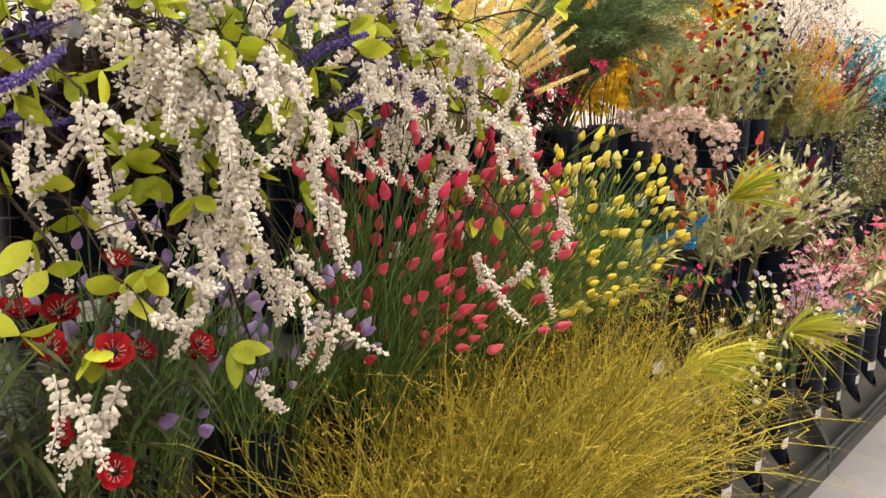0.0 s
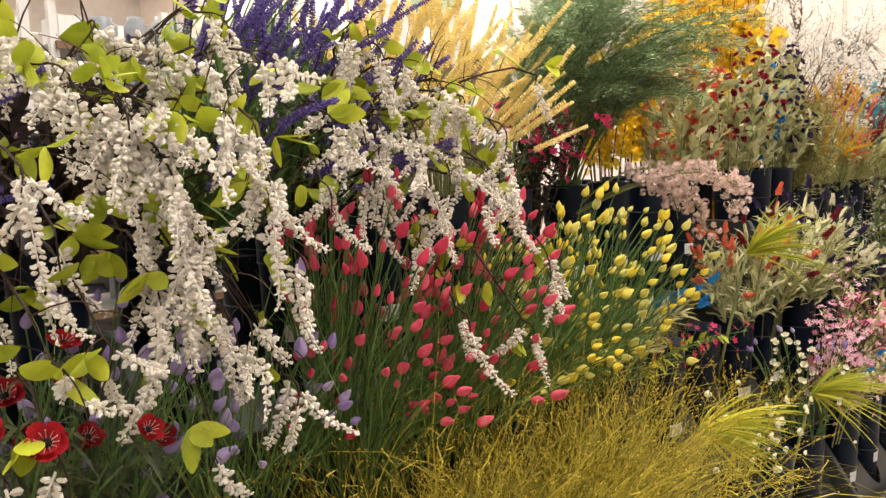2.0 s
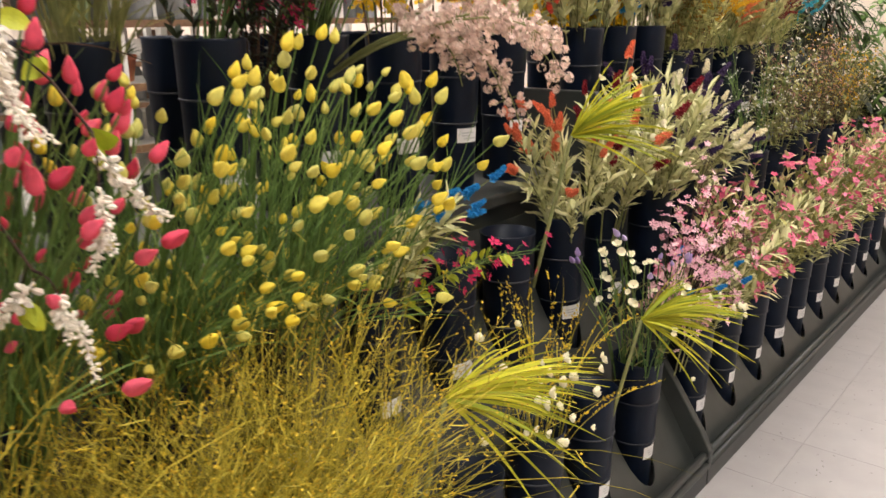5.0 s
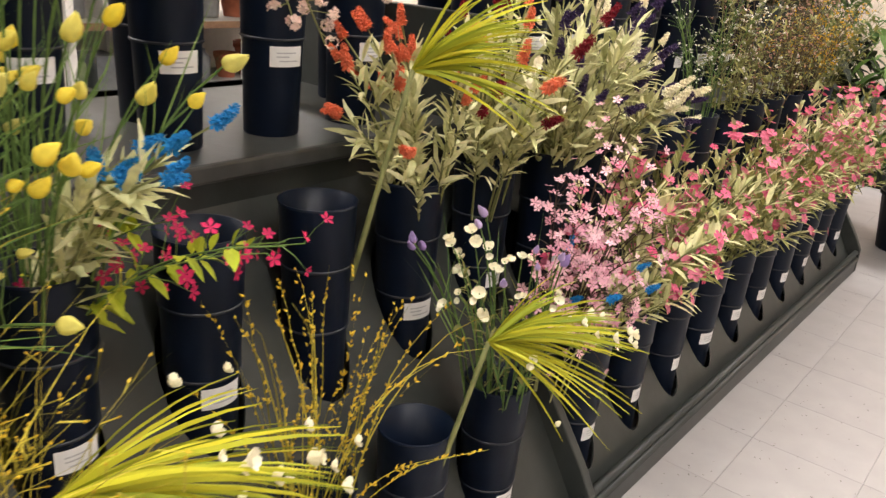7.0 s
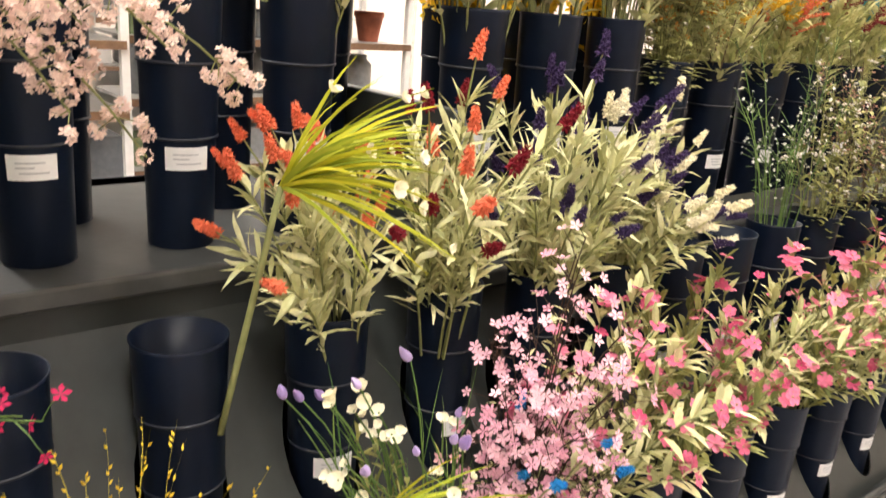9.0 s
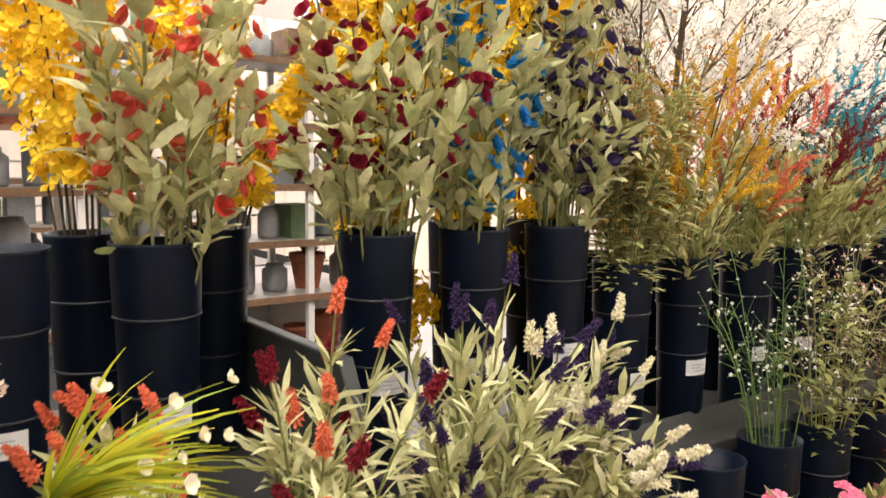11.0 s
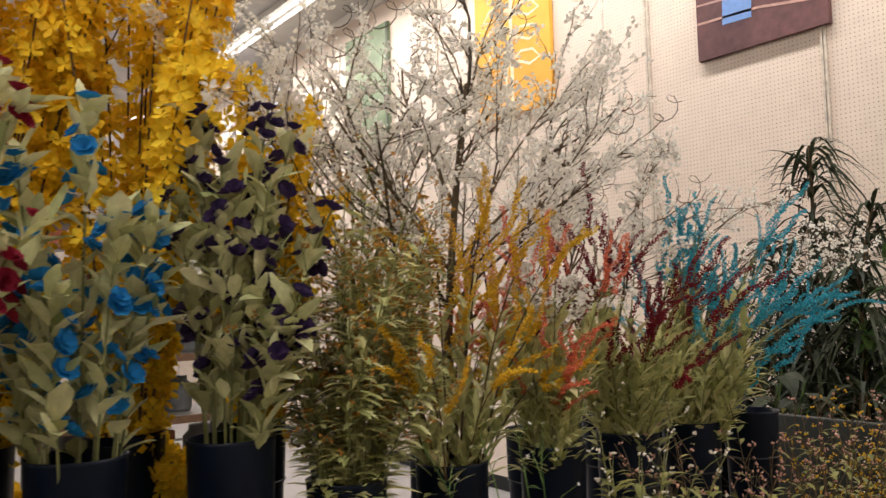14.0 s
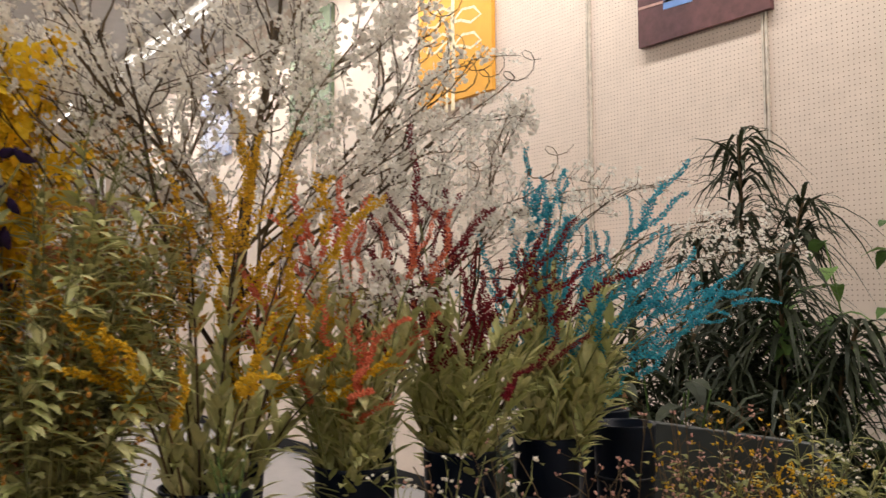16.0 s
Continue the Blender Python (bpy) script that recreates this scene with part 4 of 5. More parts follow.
def blossom_tree(x, y, z):
    """Tall forked twigs with small white blossoms and curling tips."""
    t = thing("white_blossom_branches", "tall bare twigs with small white blossoms and curly tips", "artificial branches", "", (x, y, z))
    st, bl = Acc(), Acc()
    ends = []

    def grow(p, d, L, r, level):
        n = 6
        pts = [p]
        for i in range(n):
            d = (d + V(R(-1, 1), R(-1, 1), R(-0.6, 0.8)) * 0.22).normalized()
            pts.append(pts[-1] + d * (L / n))
        st.tube(pts, r * 0.78, r * 0.42, 5 if level < 2 else 3)
        if level < 3:
            for k in range((8, 6, 3)[level]):
                q, dd = along(pts, R(0.25, 1.0))
                grow(q, (dd + sideways(dd, 0.2) * R(0.5, 0.95)).normalized(), L * R(0.38, 0.62), r * 0.55, level + 1)
        if level == 2 and p.z > 0.2:
            ends.append(pts[-1])
        if level >= 1:
            for k in range((0, 6, 6, 4)[level]):
                q, dd = along(pts, R(0.15, 1.0))
                if q.z < 0.2 + 0.4 * max(0.0, q.y):
                    continue
                w = sideways(dd, 0.3)
                for j in range(6):
                    bl.flower(q + w * R(0.003, 0.012) + V(R(-1, 1), R(-1, 1), R(-1, 1)) * 0.009, w + V(R(-1, 1), R(-1, 1), R(-1, 1)), R(0.0034, 0.0054), 5, 0.5, 0.9)

    trunk = curve(V(0, 0, -0.1), V(0.0, -0.01, 0.3), V(-0.02, 0.09, 0.78), 10)
    st.tube(trunk, 0.012, 0.0055, 7)
    for s, way, L in ((0.35, (-0.05, 0.5, 0.8), 0.55), (0.3, (-0.1, -0.5, 0.8), 0.55), (0.45, (0.1, 0.45, 0.8), 0.5), (0.45, (-0.1, -0.4, 0.8), 0.5), (0.55, (0.0, 0.6, 0.6), 0.42),
                      (0.55, (0.05, -0.5, 0.75), 0.42), (0.65, (0.1, 0.35, 0.8), 0.36), (0.7, (-0.1, -0.3, 0.9), 0.36), (0.85, (0.0, 0.2, 1), 0.3), (0.95, (0, 0, 1), 0.3)):
        p, d = along(trunk, s)
        grow(p, V(*way).normalized(), L, 0.006, 1)
    for tip, L in (((0.0, 0.5, 0.85), 0.72), ((-0.15, -0.5, 0.85), 0.75), ((0.0, 0.35, 0.9), 0.7), ((-0.1, -0.3, 0.95), 0.75)):
        grow(V(R(-0.03, 0.03), R(-0.03, 0.03), -0.1), V(*tip).normalized(), L, 0.006, 0)
    for b in ends[::4][:40]:
        pts, ph = [b], R(0, 6)
        for i in range(14):
            a = ph + i * 0.75
            pts.append(pts[-1] + V(0.012 * math.cos(a) * 0.6, 0.014 * math.cos(a) + 0.006, 0.014 * math.sin(a) + 0.006))
        st.tube(pts, 0.0016, 0.0008, 3)
    finish(t, st, M_WOODSTEM, bl, M_WHITEBLOSSOM, "twig_mass", "blossom_mass")

def blossom_sprig(x, y, z, tips):
    """Thin arching twigs with clusters of tiny white blossoms towards their ends."""
    t = thing("white_blossom_sprigs", "thin arching twigs with clusters of tiny white blossoms", "artificial branches", "", (x, y, z))
    st, bl = Acc(), Acc()
    for tx, ty, tz in tips:
        for rep in range(3):
            tip = V(tx - x, ty - y, tz - z) + V(R(-1, 1), R(-1, 1), R(-0.6, 0.6)) * 0.05
            pts = curve(V(0, 0, -0.1), V(tip.x * 0.4, tip.y * 0.35, tip.z * 0.8 + 0.12), tip, 12)
            pts = pts[:1] + [p + V(R(-1, 1), R(-1, 1), R(-1, 1)) * 0.008 for p in pts[1:]]
            st.tube(pts, 0.0026, 0.0009, 4)
            for k in range(24):
                p, d = along(pts, R(0.5, 1.0))
                q = p + sideways(d, 0.6) * R(0.01, 0.05)
                st.tube([p, q], 0.0009, 0.0006, 3)
                for j in range(6):
                    w = V(R(-1, 1), R(-1, 1), R(-1, 1)).normalized()
                    bl.flower(q + w * 0.007, w, R(0.0034, 0.0054), 5, 0.5, 0.9)
    finish(t, st, M_WOODSTEM, bl, M_WHITEBLOSSOM, "twig_mass", "blossom_mass")


# ---- the flowers, bucket by bucket ----
RIM1, RIM2, RIM3, RIM3B = 0.47, 0.845, 1.32, 1.23

# front row
for y, n in ((0.84, 420), (1.085, 800), (1.33, 950)):
    grass(-0.96, y, RIM1, n, (0.26, 0.62), 0.29, (0.08, 0.02))
grass(-0.96, 1.575, RIM1, 900, (0.26, 0.6), 0.2, (0.06, -0.12))
grass(-0.97, 1.80, RIM1, 170, (0.2, 0.5), 0.08, (-0.04, -0.2))
lime_fan((-0.87, 1.87, 0.74), (0.42, 0.85, -0.08), -0.97, 1.82, RIM1, 84, 0.28, "lime green strappy grass spray with cream florets leaning over the aisle", (-0.96, 1.84, 0.3), 28)
grass(-0.97, 2.31, RIM1, 36, (0.2, 0.4), 0.05, (0.04, 0.03), "thin wispy yellow-green grass with yellow beads in a black bucket", 22)
lime_fan((-0.87, 2.60, 0.66), (0.6, 0.75, 0.22), -0.97, 2.555, RIM1, 84, 0.25, "yellow-green strappy grass spray on a pale leaning stalk", (-0.93, 2.54, 0.3), 14)
tulips(-0.97, 2.80, RIM1, TULIP_LAV, "small lavender cone buds on thin green stems", 10, (0.3, 0.45), 0.16, (0.0, -0.1), 0.8)
spike_bunch(-0.97, 2.80, RIM1, [CREAMBLOOM], "cream_flower_bunch", "small cream flowers on thin green stems", 16, (0.18, 0.38), 0.14, (0.05, -0.1), M_STEM, M_OLIVE, (0.05, 0.008), 8, size=(0.5, 1.0), per=2, spike_range=(0.8, 0.99))
fine_filler(-0.95, 3.0, 0.62, 46, (-0.1, 0.42), 0.13, (0.08, -0.05), M_PALEPINK, M_BROWNSTEM, M_SAGE, "pale pink star flowers on fine trailing stems", 9, 1, (0.03, 0.006), 0.0115, True, "pink_star_bunch")
spike_bunch(-0.95, 2.98, RIM1 + 0.02, [SNAP["blue"]], "blue_spike_bunch", "short bright blue flower spikes", 5, (0.16, 0.3), 0.1, (0.1, 0.0), leaves=3, size=(0.45, 0.65))
for i, y in enumerate(ROW1B):
    spike_bunch(-0.97, y, RIM1, [PINKFLOWER], "pink_flower_bunch", "pink five-petalled flowers among pale green leaves", 26, (0.08, 0.46), 0.19, (0.08, 0.0), M_PALESTEM, M_OLIVE if i % 2 else M_SAGE, (0.06, 0.015), 22, (0.2, 0.97), (0.6, 0.98), 3, spike_range=(0.6, 0.99))

# second row
poppies(-1.12, 0.42, RIM2 - 0.02, 12)
poppies(-1.12, 0.2, RIM2, 10)
tulips(-1.17, 0.545, RIM2, TULIP_LAV, "lavender purple tulip buds on green stems", 44, (0.1, 0.46), 0.17, (0.08, 0.02))
tulips(-1.17, 0.79, RIM2, TULIP_LAV, "lavender purple tulip buds on green stems", 40, (0.1, 0.44), 0.15, (0.1, 0.0))
tulips(-1.17, 1.035, RIM2, TULIP_RED, "coral red tulip buds on thin green stems", 118, (0.1, 0.56), 0.18, (0.1, 0.0))
tulips(-1.17, 1.28, RIM2, TULIP_RED, "coral red tulip buds on thin green stems", 118, (0.1, 0.54), 0.18, (0.1, 0.02))
tulips(-1.19, 1.525, RIM2, TULIP_YEL, "yellow tulip buds on thin green stems", 108, (0.08, 0.5), 0.18, (0.1, 0.02), 0.72)
tulips(-1.19, 1.77, RIM2, TULIP_YEL, "yellow tulip buds on thin green stems", 140, (0.04, 0.5), 0.2, (0.1, 0.04), 0.72)
tulips(-1.19, 2.015, RIM2, TULIP_YEL, "yellow tulip buds on thin green stems", 26, (0.22, 0.5), 0.2, (0.1, 0.0), 0.76)
fine_filler(-1.19, 2.015, RIM2, 6, (0.02, 0.12), 0.14, (0.2, 0.14), M_MAGENTA, M_STEM, M_LIME, "small magenta flowers with lime leaves on drooping stems", 8, 12, (0.04, 0.016), 0.011, True, "magenta_sprig")
spike_bunch(-1.17, 2.015, RIM2 - 0.02, [SNAP["blue"]], "blue_stock_bunch", "bright blue flower spikes with pale sage leaves", 5, (0.12, 0.3), 0.12, (0.17, 0.14), shared=SAGE, leaf=(0.08, 0.016), leaves=26, per=2, spike_range=(0.7, 0.99), size=(0.5, 0.72))
lime_fan((-1.08, 2.60, 1.08), (0.65, 0.6, 0.42), -1.19, 2.505, RIM2, 84, 0.24, "yellow-green strappy grass spray on a pale leaning stalk", (-1.14, 2.54, 0.7), 12)
spike_bunch(-1.17, 2.75, RIM2, [SNAP["orange"]], "orange_stock_bunch", "orange flower spikes with pale sage leaves", 13, (0.1, 0.38), 0.15, (0.0, -0.06), shared=SAGE, leaf=(0.07, 0.014), leaves=36, size=(0.5, 0.78), per=2, spike_range=(0.6, 0.99))
spike_bunch(-1.17, 2.97, RIM2, [SNAP["red"], SNAP["red"], SNAP["orange"]], "red_stock_bunch", "dark red and orange flower spikes with sage leaves", 18, (0.12, 0.42), 0.16, (0.08, -0.02), shared=SAGE, leaf=(0.07, 0.014), leaves=34, size=(0.6, 0.9), per=1, spike_range=(0.6, 0.99))
spike_bunch(-1.14, 3.2, 0.85, [SNAP["purple"]], "purple_stock_bunch", "dark purple flower spikes with pale sage leaves", 36, (0.14, 0.46), 0.18, (0.03, 0.0), shared=SAGE, leaf=(0.075, 0.015), leaves=26, size=(0.5, 0.8), per=1)
spike_bunch(-1.14, 3.417, 0.85, [SNAP["cream"], SNAP["cream"], SNAP["purple"]], "cream_stock_bunch", "cream white flower spikes with pale sage leaves", 26, (0.1, 0.36), 0.16, (0.05, 0.05), shared=SAGE, leaf=(0.07, 0.014), leaves=32, size=(0.55, 0.85), per=2, spike_range=(0.6, 0.99))
fine_filler(-1.15, 4.067, 0.85, 14, (0.25, 0.6), 0.16, (0.0, -0.08), M_WHITEBLOSSOM, M_STEM, M_STEM, "tall thin grey-green stems with tiny white flowers", 12, 8, (0.03, 0.005), 0.0042, True, "tiny_white_bunch")
fine_filler(-1.15, 4.284, 0.85, 16, (0.2, 0.52), 0.2, (0.0, 0.0), M_CREAM, M_PALESTEM, M_OLIVE, "olive green leafy stems with small buds", 8, 22, (0.05, 0.014), 0.008)
fine_filler(-1.15, 4.5, 0.85, 17, (0.2, 0.52), 0.2, (0.0, 0.0), M_DUSTPINK, M_WOODSTEM, M_OLIVE, "brown-green stems with dusty pink buds", 6, 16, (0.04, 0.011), 0.007)
fine_filler(-1.15, 4.717, 0.85, 17, (0.2, 0.5), 0.2, (0.0, 0.0), M_DUSTPINK, M_WOODSTEM, M_OLIVE, "brown-green stems with dusty pink buds", 6, 16, (0.04, 0.011), 0.007)
fine_filler(-1.15, 4.934, 0.85, 22, (0.2, 0.52), 0.22, (0.0, 0.0), M_DUSTPINK, M_WOODSTEM, M_OLIVE, "brown-green stems with dusty pink buds", 6, 16, (0.04, 0.011), 0.007)
fine_filler(-1.15, 5.367, 0.85, 26, (0.15, 0.5), 0.22, (0.0, 0.0), M_CREAM, M_PALESTEM, M_OLIVE, "olive green leafy stems with small buds", 8, 22, (0.05, 0.012), 0.008)
fine_filler(-1.15, 5.15, 0.85, 22, (0.15, 0.45), 0.2, (0.0, 0.0), M_YELSPIKE, M_WOODSTEM, M_OLIVE, "olive stems with small yellow buds", 16, 12, (0.04, 0.01), 0.008)

# white drooping branches from the deck over the second row
for bx, by, nodes in (
        (-1.45, 0.36, [(-1.08, 0.44, 1.61, 0.05, 2), (-1.05, 0.45, 1.6, 0.06, 3), (-1.0, 0.48, 1.55, 0.05, 4), (-1.08, 0.42, 1.51, 0.05, 2), (-0.95, 0.42, 1.43, 0.04, 4), (-1.05, 0.4, 1.41, 0.09, 3), (-1.0, 0.47, 1.35, 0.09, 3), (-0.9, 0.42, 1.21, 0.06, 2), (-0.9, 0.41, 1.12, 0.1, 2), (-0.92, 0.33, 1.13, 0.05, 2), (-0.93, 0.49, 1.22, 0.07, 2), (-1.05, 0.41, 1.27, 0.06, 2)]),
        (-1.45, 0.61, [(-0.97, 0.51, 1.51, 0.06, 5), (-0.94, 0.54, 1.5, 0.07, 6), (-0.95, 0.58, 1.5, 0.06, 6), (-0.93, 0.57, 1.45, 0.14, 8), (-0.95, 0.61, 1.4, 0.11, 6), (-0.98, 0.56, 1.38, 0.1, 5), (-0.97, 0.56, 1.3, 0.12, 5), (-1.08, 0.57, 1.62, 0.05, 4), (-1.05, 0.64, 1.61, 0.07, 5), (-1.05, 0.72, 1.64, 0.04, 3), (-0.98, 0.66, 1.58, 0.06, 4), (-0.98, 0.75, 1.58, 0.03, 3)]),
        (-1.4, 0.61, [(-0.93, 0.66, 1.49, 0.02, 3), (-0.91, 0.7, 1.48, 0.09, 5), (-0.9, 0.71, 1.41, 0.08, 4), (-0.92, 0.63, 1.34, 0.02, 2), (-0.95, 0.65, 1.24, 0.07, 3), (-0.95, 0.69, 1.22, 0.08, 3), (-0.93, 0.63, 1.05, 0.04, 1), (-0.93, 0.74, 1.12, 0.04, 3), (-0.95, 0.6, 1.31, 0.1, 4), (-0.92, 0.76, 1.3, 0.06, 2)]),
        (-1.45, 1.11, [(-1.08, 1.0, 1.64, 0.06, 4), (-1.05, 1.04, 1.62, 0.06, 4), (-1.02, 1.08, 1.59, 0.05, 4), (-1.0, 0.88, 1.5, 0.06, 3), (-1.0, 0.94, 1.51, 0.1, 4), (-1.02, 1.01, 1.49, 0.12, 5), (-1.0, 1.07, 1.49, 0.13, 5), (-1.0, 1.13, 1.56, 0.06, 4), (-0.98, 1.18, 1.53, 0.06, 4), (-0.95, 1.25, 1.48, 0.08, 3), (-1.0, 1.14, 1.43, 0.12, 4), (-0.98, 1.23, 1.41, 0.08, 3), (-0.96, 1.29, 1.38, 0.08, 3), (-1.03, 1.09, 1.33, 0.08, 3)]),
        (-1.4, 1.11, [(-0.93, 1.35, 1.24, 0.12, 3), (-0.91, 1.26, 1.11, 0.05, 3), (-0.97, 1.14, 1.15, 0.05, 2), (-1.05, 1.03, 1.4, 0.08, 3), (-1.02, 0.89, 1.39, 0.06, 3), (-1.0, 1.42, 1.58, 0.03, 1)])):
    white_spray(bx, by, RIM3, nodes, "arching dark branches hung with cream flower racemes and lime leaves")

# third row, on the deck
for y in (0.11, 0.36, 0.61):
    spike_bunch(-1.52, y, RIM3, [DARKBLOOM], "dark_foliage_bunch", "dark brown leafy stems behind the white branches", 34, (0.0, 0.36), 0.26, (0.1, 0.02), M_BROWNSTEM, M_DARKFOL, (0.08, 0.034), 26, per=1, cat="artificial foliage")
for y, n, lean in ((0.86, 76, (0.16, 0.1)), (1.11, 56, (0.08, -0.02))):
    spike_bunch(-1.42, y, RIM3, LAVENDERS, "lavender_bunch", "deep purple lavender spikes with dark green blades", n, (0.06, 0.5), 0.2, lean, M_STEM, M_STEM, (0.16, 0.008), 7, per=1, size=(0.65, 1.0))
spike_bunch(-1.45, 0.11, RIM3, LAVENDERS, "lavender_bunch", "purple lavender spikes leaning out under the white branches", 12, (-0.02, 0.2), 0.16, (0.36, 0.22), M_STEM, M_STEM, (0.14, 0.007), 5, per=1, size=(0.6, 0.9))
for y in (1.36, 1.61):
    spike_bunch(-1.45, y, RIM3, WHEATS, "wheat_bunch", "pale yellow wheat-like spikes on straw stems", 66, (0.12, 0.46), 0.17, (0.1, 0.0), M_PALESTEM, M_OLIVE, (0.14, 0.006), 2, per=1)
spike_bunch(-1.45, 1.86, RIM3, [PINKFLOWER], "magenta_flower_bunch", "dark leafy stems with small magenta flowers", 6, (0.1, 0.3), 0.18, (0.05, 0.06), M_BROWNSTEM, M_DARKLEAF, (0.05, 0.016), 14, per=1)
fine_filler(-1.45, 1.98, RIM3, 26, (0.1, 0.34), 0.2, (0.05, 0.06), M_MAGENTA, M_BROWNSTEM, M_DARKLEAF, "dark stems with small magenta blooms", 8, 14, (0.05, 0.014), 0.014, True, "magenta_bunch")
fern(-1.45, 2.11, RIM3, [(R(-1.25, -1.0), 1.9 + 0.11 * (k % 7) + R(0, 0.1), R(1.56, 1.84)) for k in range(32)])
fern(-1.45, 1.86, RIM3, [(R(-1.3, -1.05), 1.75 + 0.16 * (k % 6) + R(0, 0.1), R(1.6, 1.92)) for k in range(20)])
fern(-1.66, 2.18, RIM3, [(R(-1.4, -1.1), 2.0 + 0.12 * (k % 6) + R(0, 0.1), R(1.68, 2.0)) for k in range(24)])
fern(-1.45, 2.11, RIM3 - 0.005, [(-1.16, 2.2, 1.44), (-1.14, 2.28, 1.5), (-1.2, 2.12, 1.5), (-1.18, 2.36, 1.54)], "a few needle fronds hanging low over the bucket rims")
fine_filler(-1.45, 2.36, RIM3, 5, (0.15, 0.3), 0.08, (0, 0), M_CREAM, M_STEM, M_STEM, "a few curly green stems in a black bucket", 2, 2)
forsythia(-1.45, 2.36, RIM3, 6, (0.25, 0.5), 0.14, (0, 0.02), 50, s0=0.3)
forsythia(-1.66, 2.78, RIM3, 8, (0.3, 0.62), 0.16, (0, 0), 80, s0=0.25)
forsythia(-1.66, 3.0, RIM3, 11, (0.3, 0.8), 0.18, (0, 0.1), 100, s0=0.25)
laurel = dict(stem_mat=M_PALESTEM, shared=LAUREL, leaf=(0.07, 0.03), leaves=27, leaf_range=(0.22, 0.97), foot=0.055, tilt=(0.6, 1.6))
spike_bunch(-1.45, 2.83, RIM3, [CORALROSE], "coral_flower_bunch", "coral flowers among large pale green leaves", 18, (0.15, 0.5), 0.18, (0.0, 0.0), per=6, spike_range=(0.4, 0.99), **laurel)
spike_bunch(-1.42, 3.21, RIM3, [ROSE], "wine_red_flower_bunch", "wine red flowers among large pale green leaves", 18, (0.2, 0.62), 0.18, (0.02, 0.0), per=8, spike_range=(0.35, 0.99), **laurel)
spike_bunch(-1.42, 3.43, RIM3, [BLUEBLOOM], "blue_flower_bunch", "bright blue flowers among large pale green leaves", 13, (0.18, 0.52), 0.13, (0.02, 0.0), per=9, spike_range=(0.3, 0.99), **laurel)
spike_bunch(-1.42, 3.66, RIM3, [DARKBLOOM], "dark_purple_flower_bunch", "near-black purple flowers among large pale green leaves", 20, (0.18, 0.55), 0.18, (0.0, 0.02), per=9, spike_range=(0.35, 0.99), **laurel)
fine_filler(-1.41, 3.86, RIM3B, 60, (0.15, 0.56), 0.2, (0.0, 0.02), M_RUST, M_PALESTEM, M_PALELEAF, "rust brown flower sprays above pale olive leaves", 14, 40, (0.062, 0.014), 0.0085, False, "rust_spray_bunch")
spike_bunch(-1.41, 4.085, RIM3B, CHENILLE["yellow"], "yellow_spike_bunch", "long golden yellow flower spikes with olive leaves", 24, (0.1, 0.44), 0.19, (0.03, 0.0), M_WOODSTEM, M_PALELEAF, (0.07, 0.016), 24, (0.12, 0.7), (0.8, 1.2), 3, spike_range=(0.5, 0.99), tilt=(0.1, 0.75))
spike_bunch(-1.41, 4.34, RIM3B, CHENILLE["orange"], "orange_spike_bunch", "fuzzy orange flower spikes above pale green leaves", 30, (0.12, 0.42), 0.17, (0.0, 0.0), M_PALESTEM, M_PALELEAF, (0.08, 0.015), 28, (0.1, 0.75), (0.6, 1.0), 2, spike_range=(0.5, 0.99), tilt=(0.1, 0.75))
spike_bunch(-1.41, 4.57, RIM3B, CHENILLE["crimson"], "crimson_spike_bunch", "fuzzy dark crimson flower spikes above pale leaves", 32, (0.14, 0.46), 0.17, (0.03, 0.0), M_PALESTEM, M_PALELEAF, (0.075, 0.018), 24, (0.1, 0.7), (0.75, 1.15), 2, spike_range=(0.6, 0.99), tilt=(0.1, 0.75))
spike_bunch(-1.41, 4.80, RIM3B, CHENILLE["teal"], "teal_spike_bunch", "fuzzy teal blue flower spikes above pale leaves", 46, (0.12, 0.5), 0.18, (0.02, 0.04), M_PALESTEM, M_PALELEAF, (0.075, 0.018), 24, (0.1, 0.7), (0.7, 1.15), 2, spike_range=(0.5, 0.99), tilt=(0.1, 0.75))

# fourth row, at the back
for y, n in ((3.32, 15), (3.55, 16)):
    forsythia(-1.62, y, RIM3, n + 11, (0.75, 1.15), 0.24, (0.0, 0.0), 105, s0=0.05)
for y in (3.32, 3.55):
    forsythia(-1.62, y, RIM3, 9, (-0.34, -0.05), 0.07, (-0.02, 0.13), 38, "yellow forsythia branches hanging down behind the buckets", 0.3)
forsythia(-1.62, 3.77, RIM3, 14, (0.35, 0.8), 0.14, (0.0, 0.05), 70, s0=0.05)
blossom_tree(-1.55, 4.18, RIM3B)
blossom_sprig(-1.58, 4.7, RIM3B, [(-1.35, 5.55, 1.72), (-1.32, 5.64, 1.64), (-1.36, 5.2, 1.77), (-1.38, 4.68, 1.86)])
blossom_sprig(-1.58, 4.45, RIM3B, [(-1.3, 4.4, 1.55), (-1.3, 4.22, 1.54), (-1.34, 4.95, 1.74)])
spike_bunch(-1.41, 4.80, RIM3B, CHENILLE["teal"], "teal_spike_sprig", "a few long teal spikes standing out of the bunch", 1, (0.53, 0.54), 0.02, (0.15, -0.17), M_PALESTEM, M_PALELEAF, (0.07, 0.016), 4, (0.1, 0.5), (0.8, 1.0), 5, spike_range=(0.5, 0.99), tilt=(0.02, 0.1))
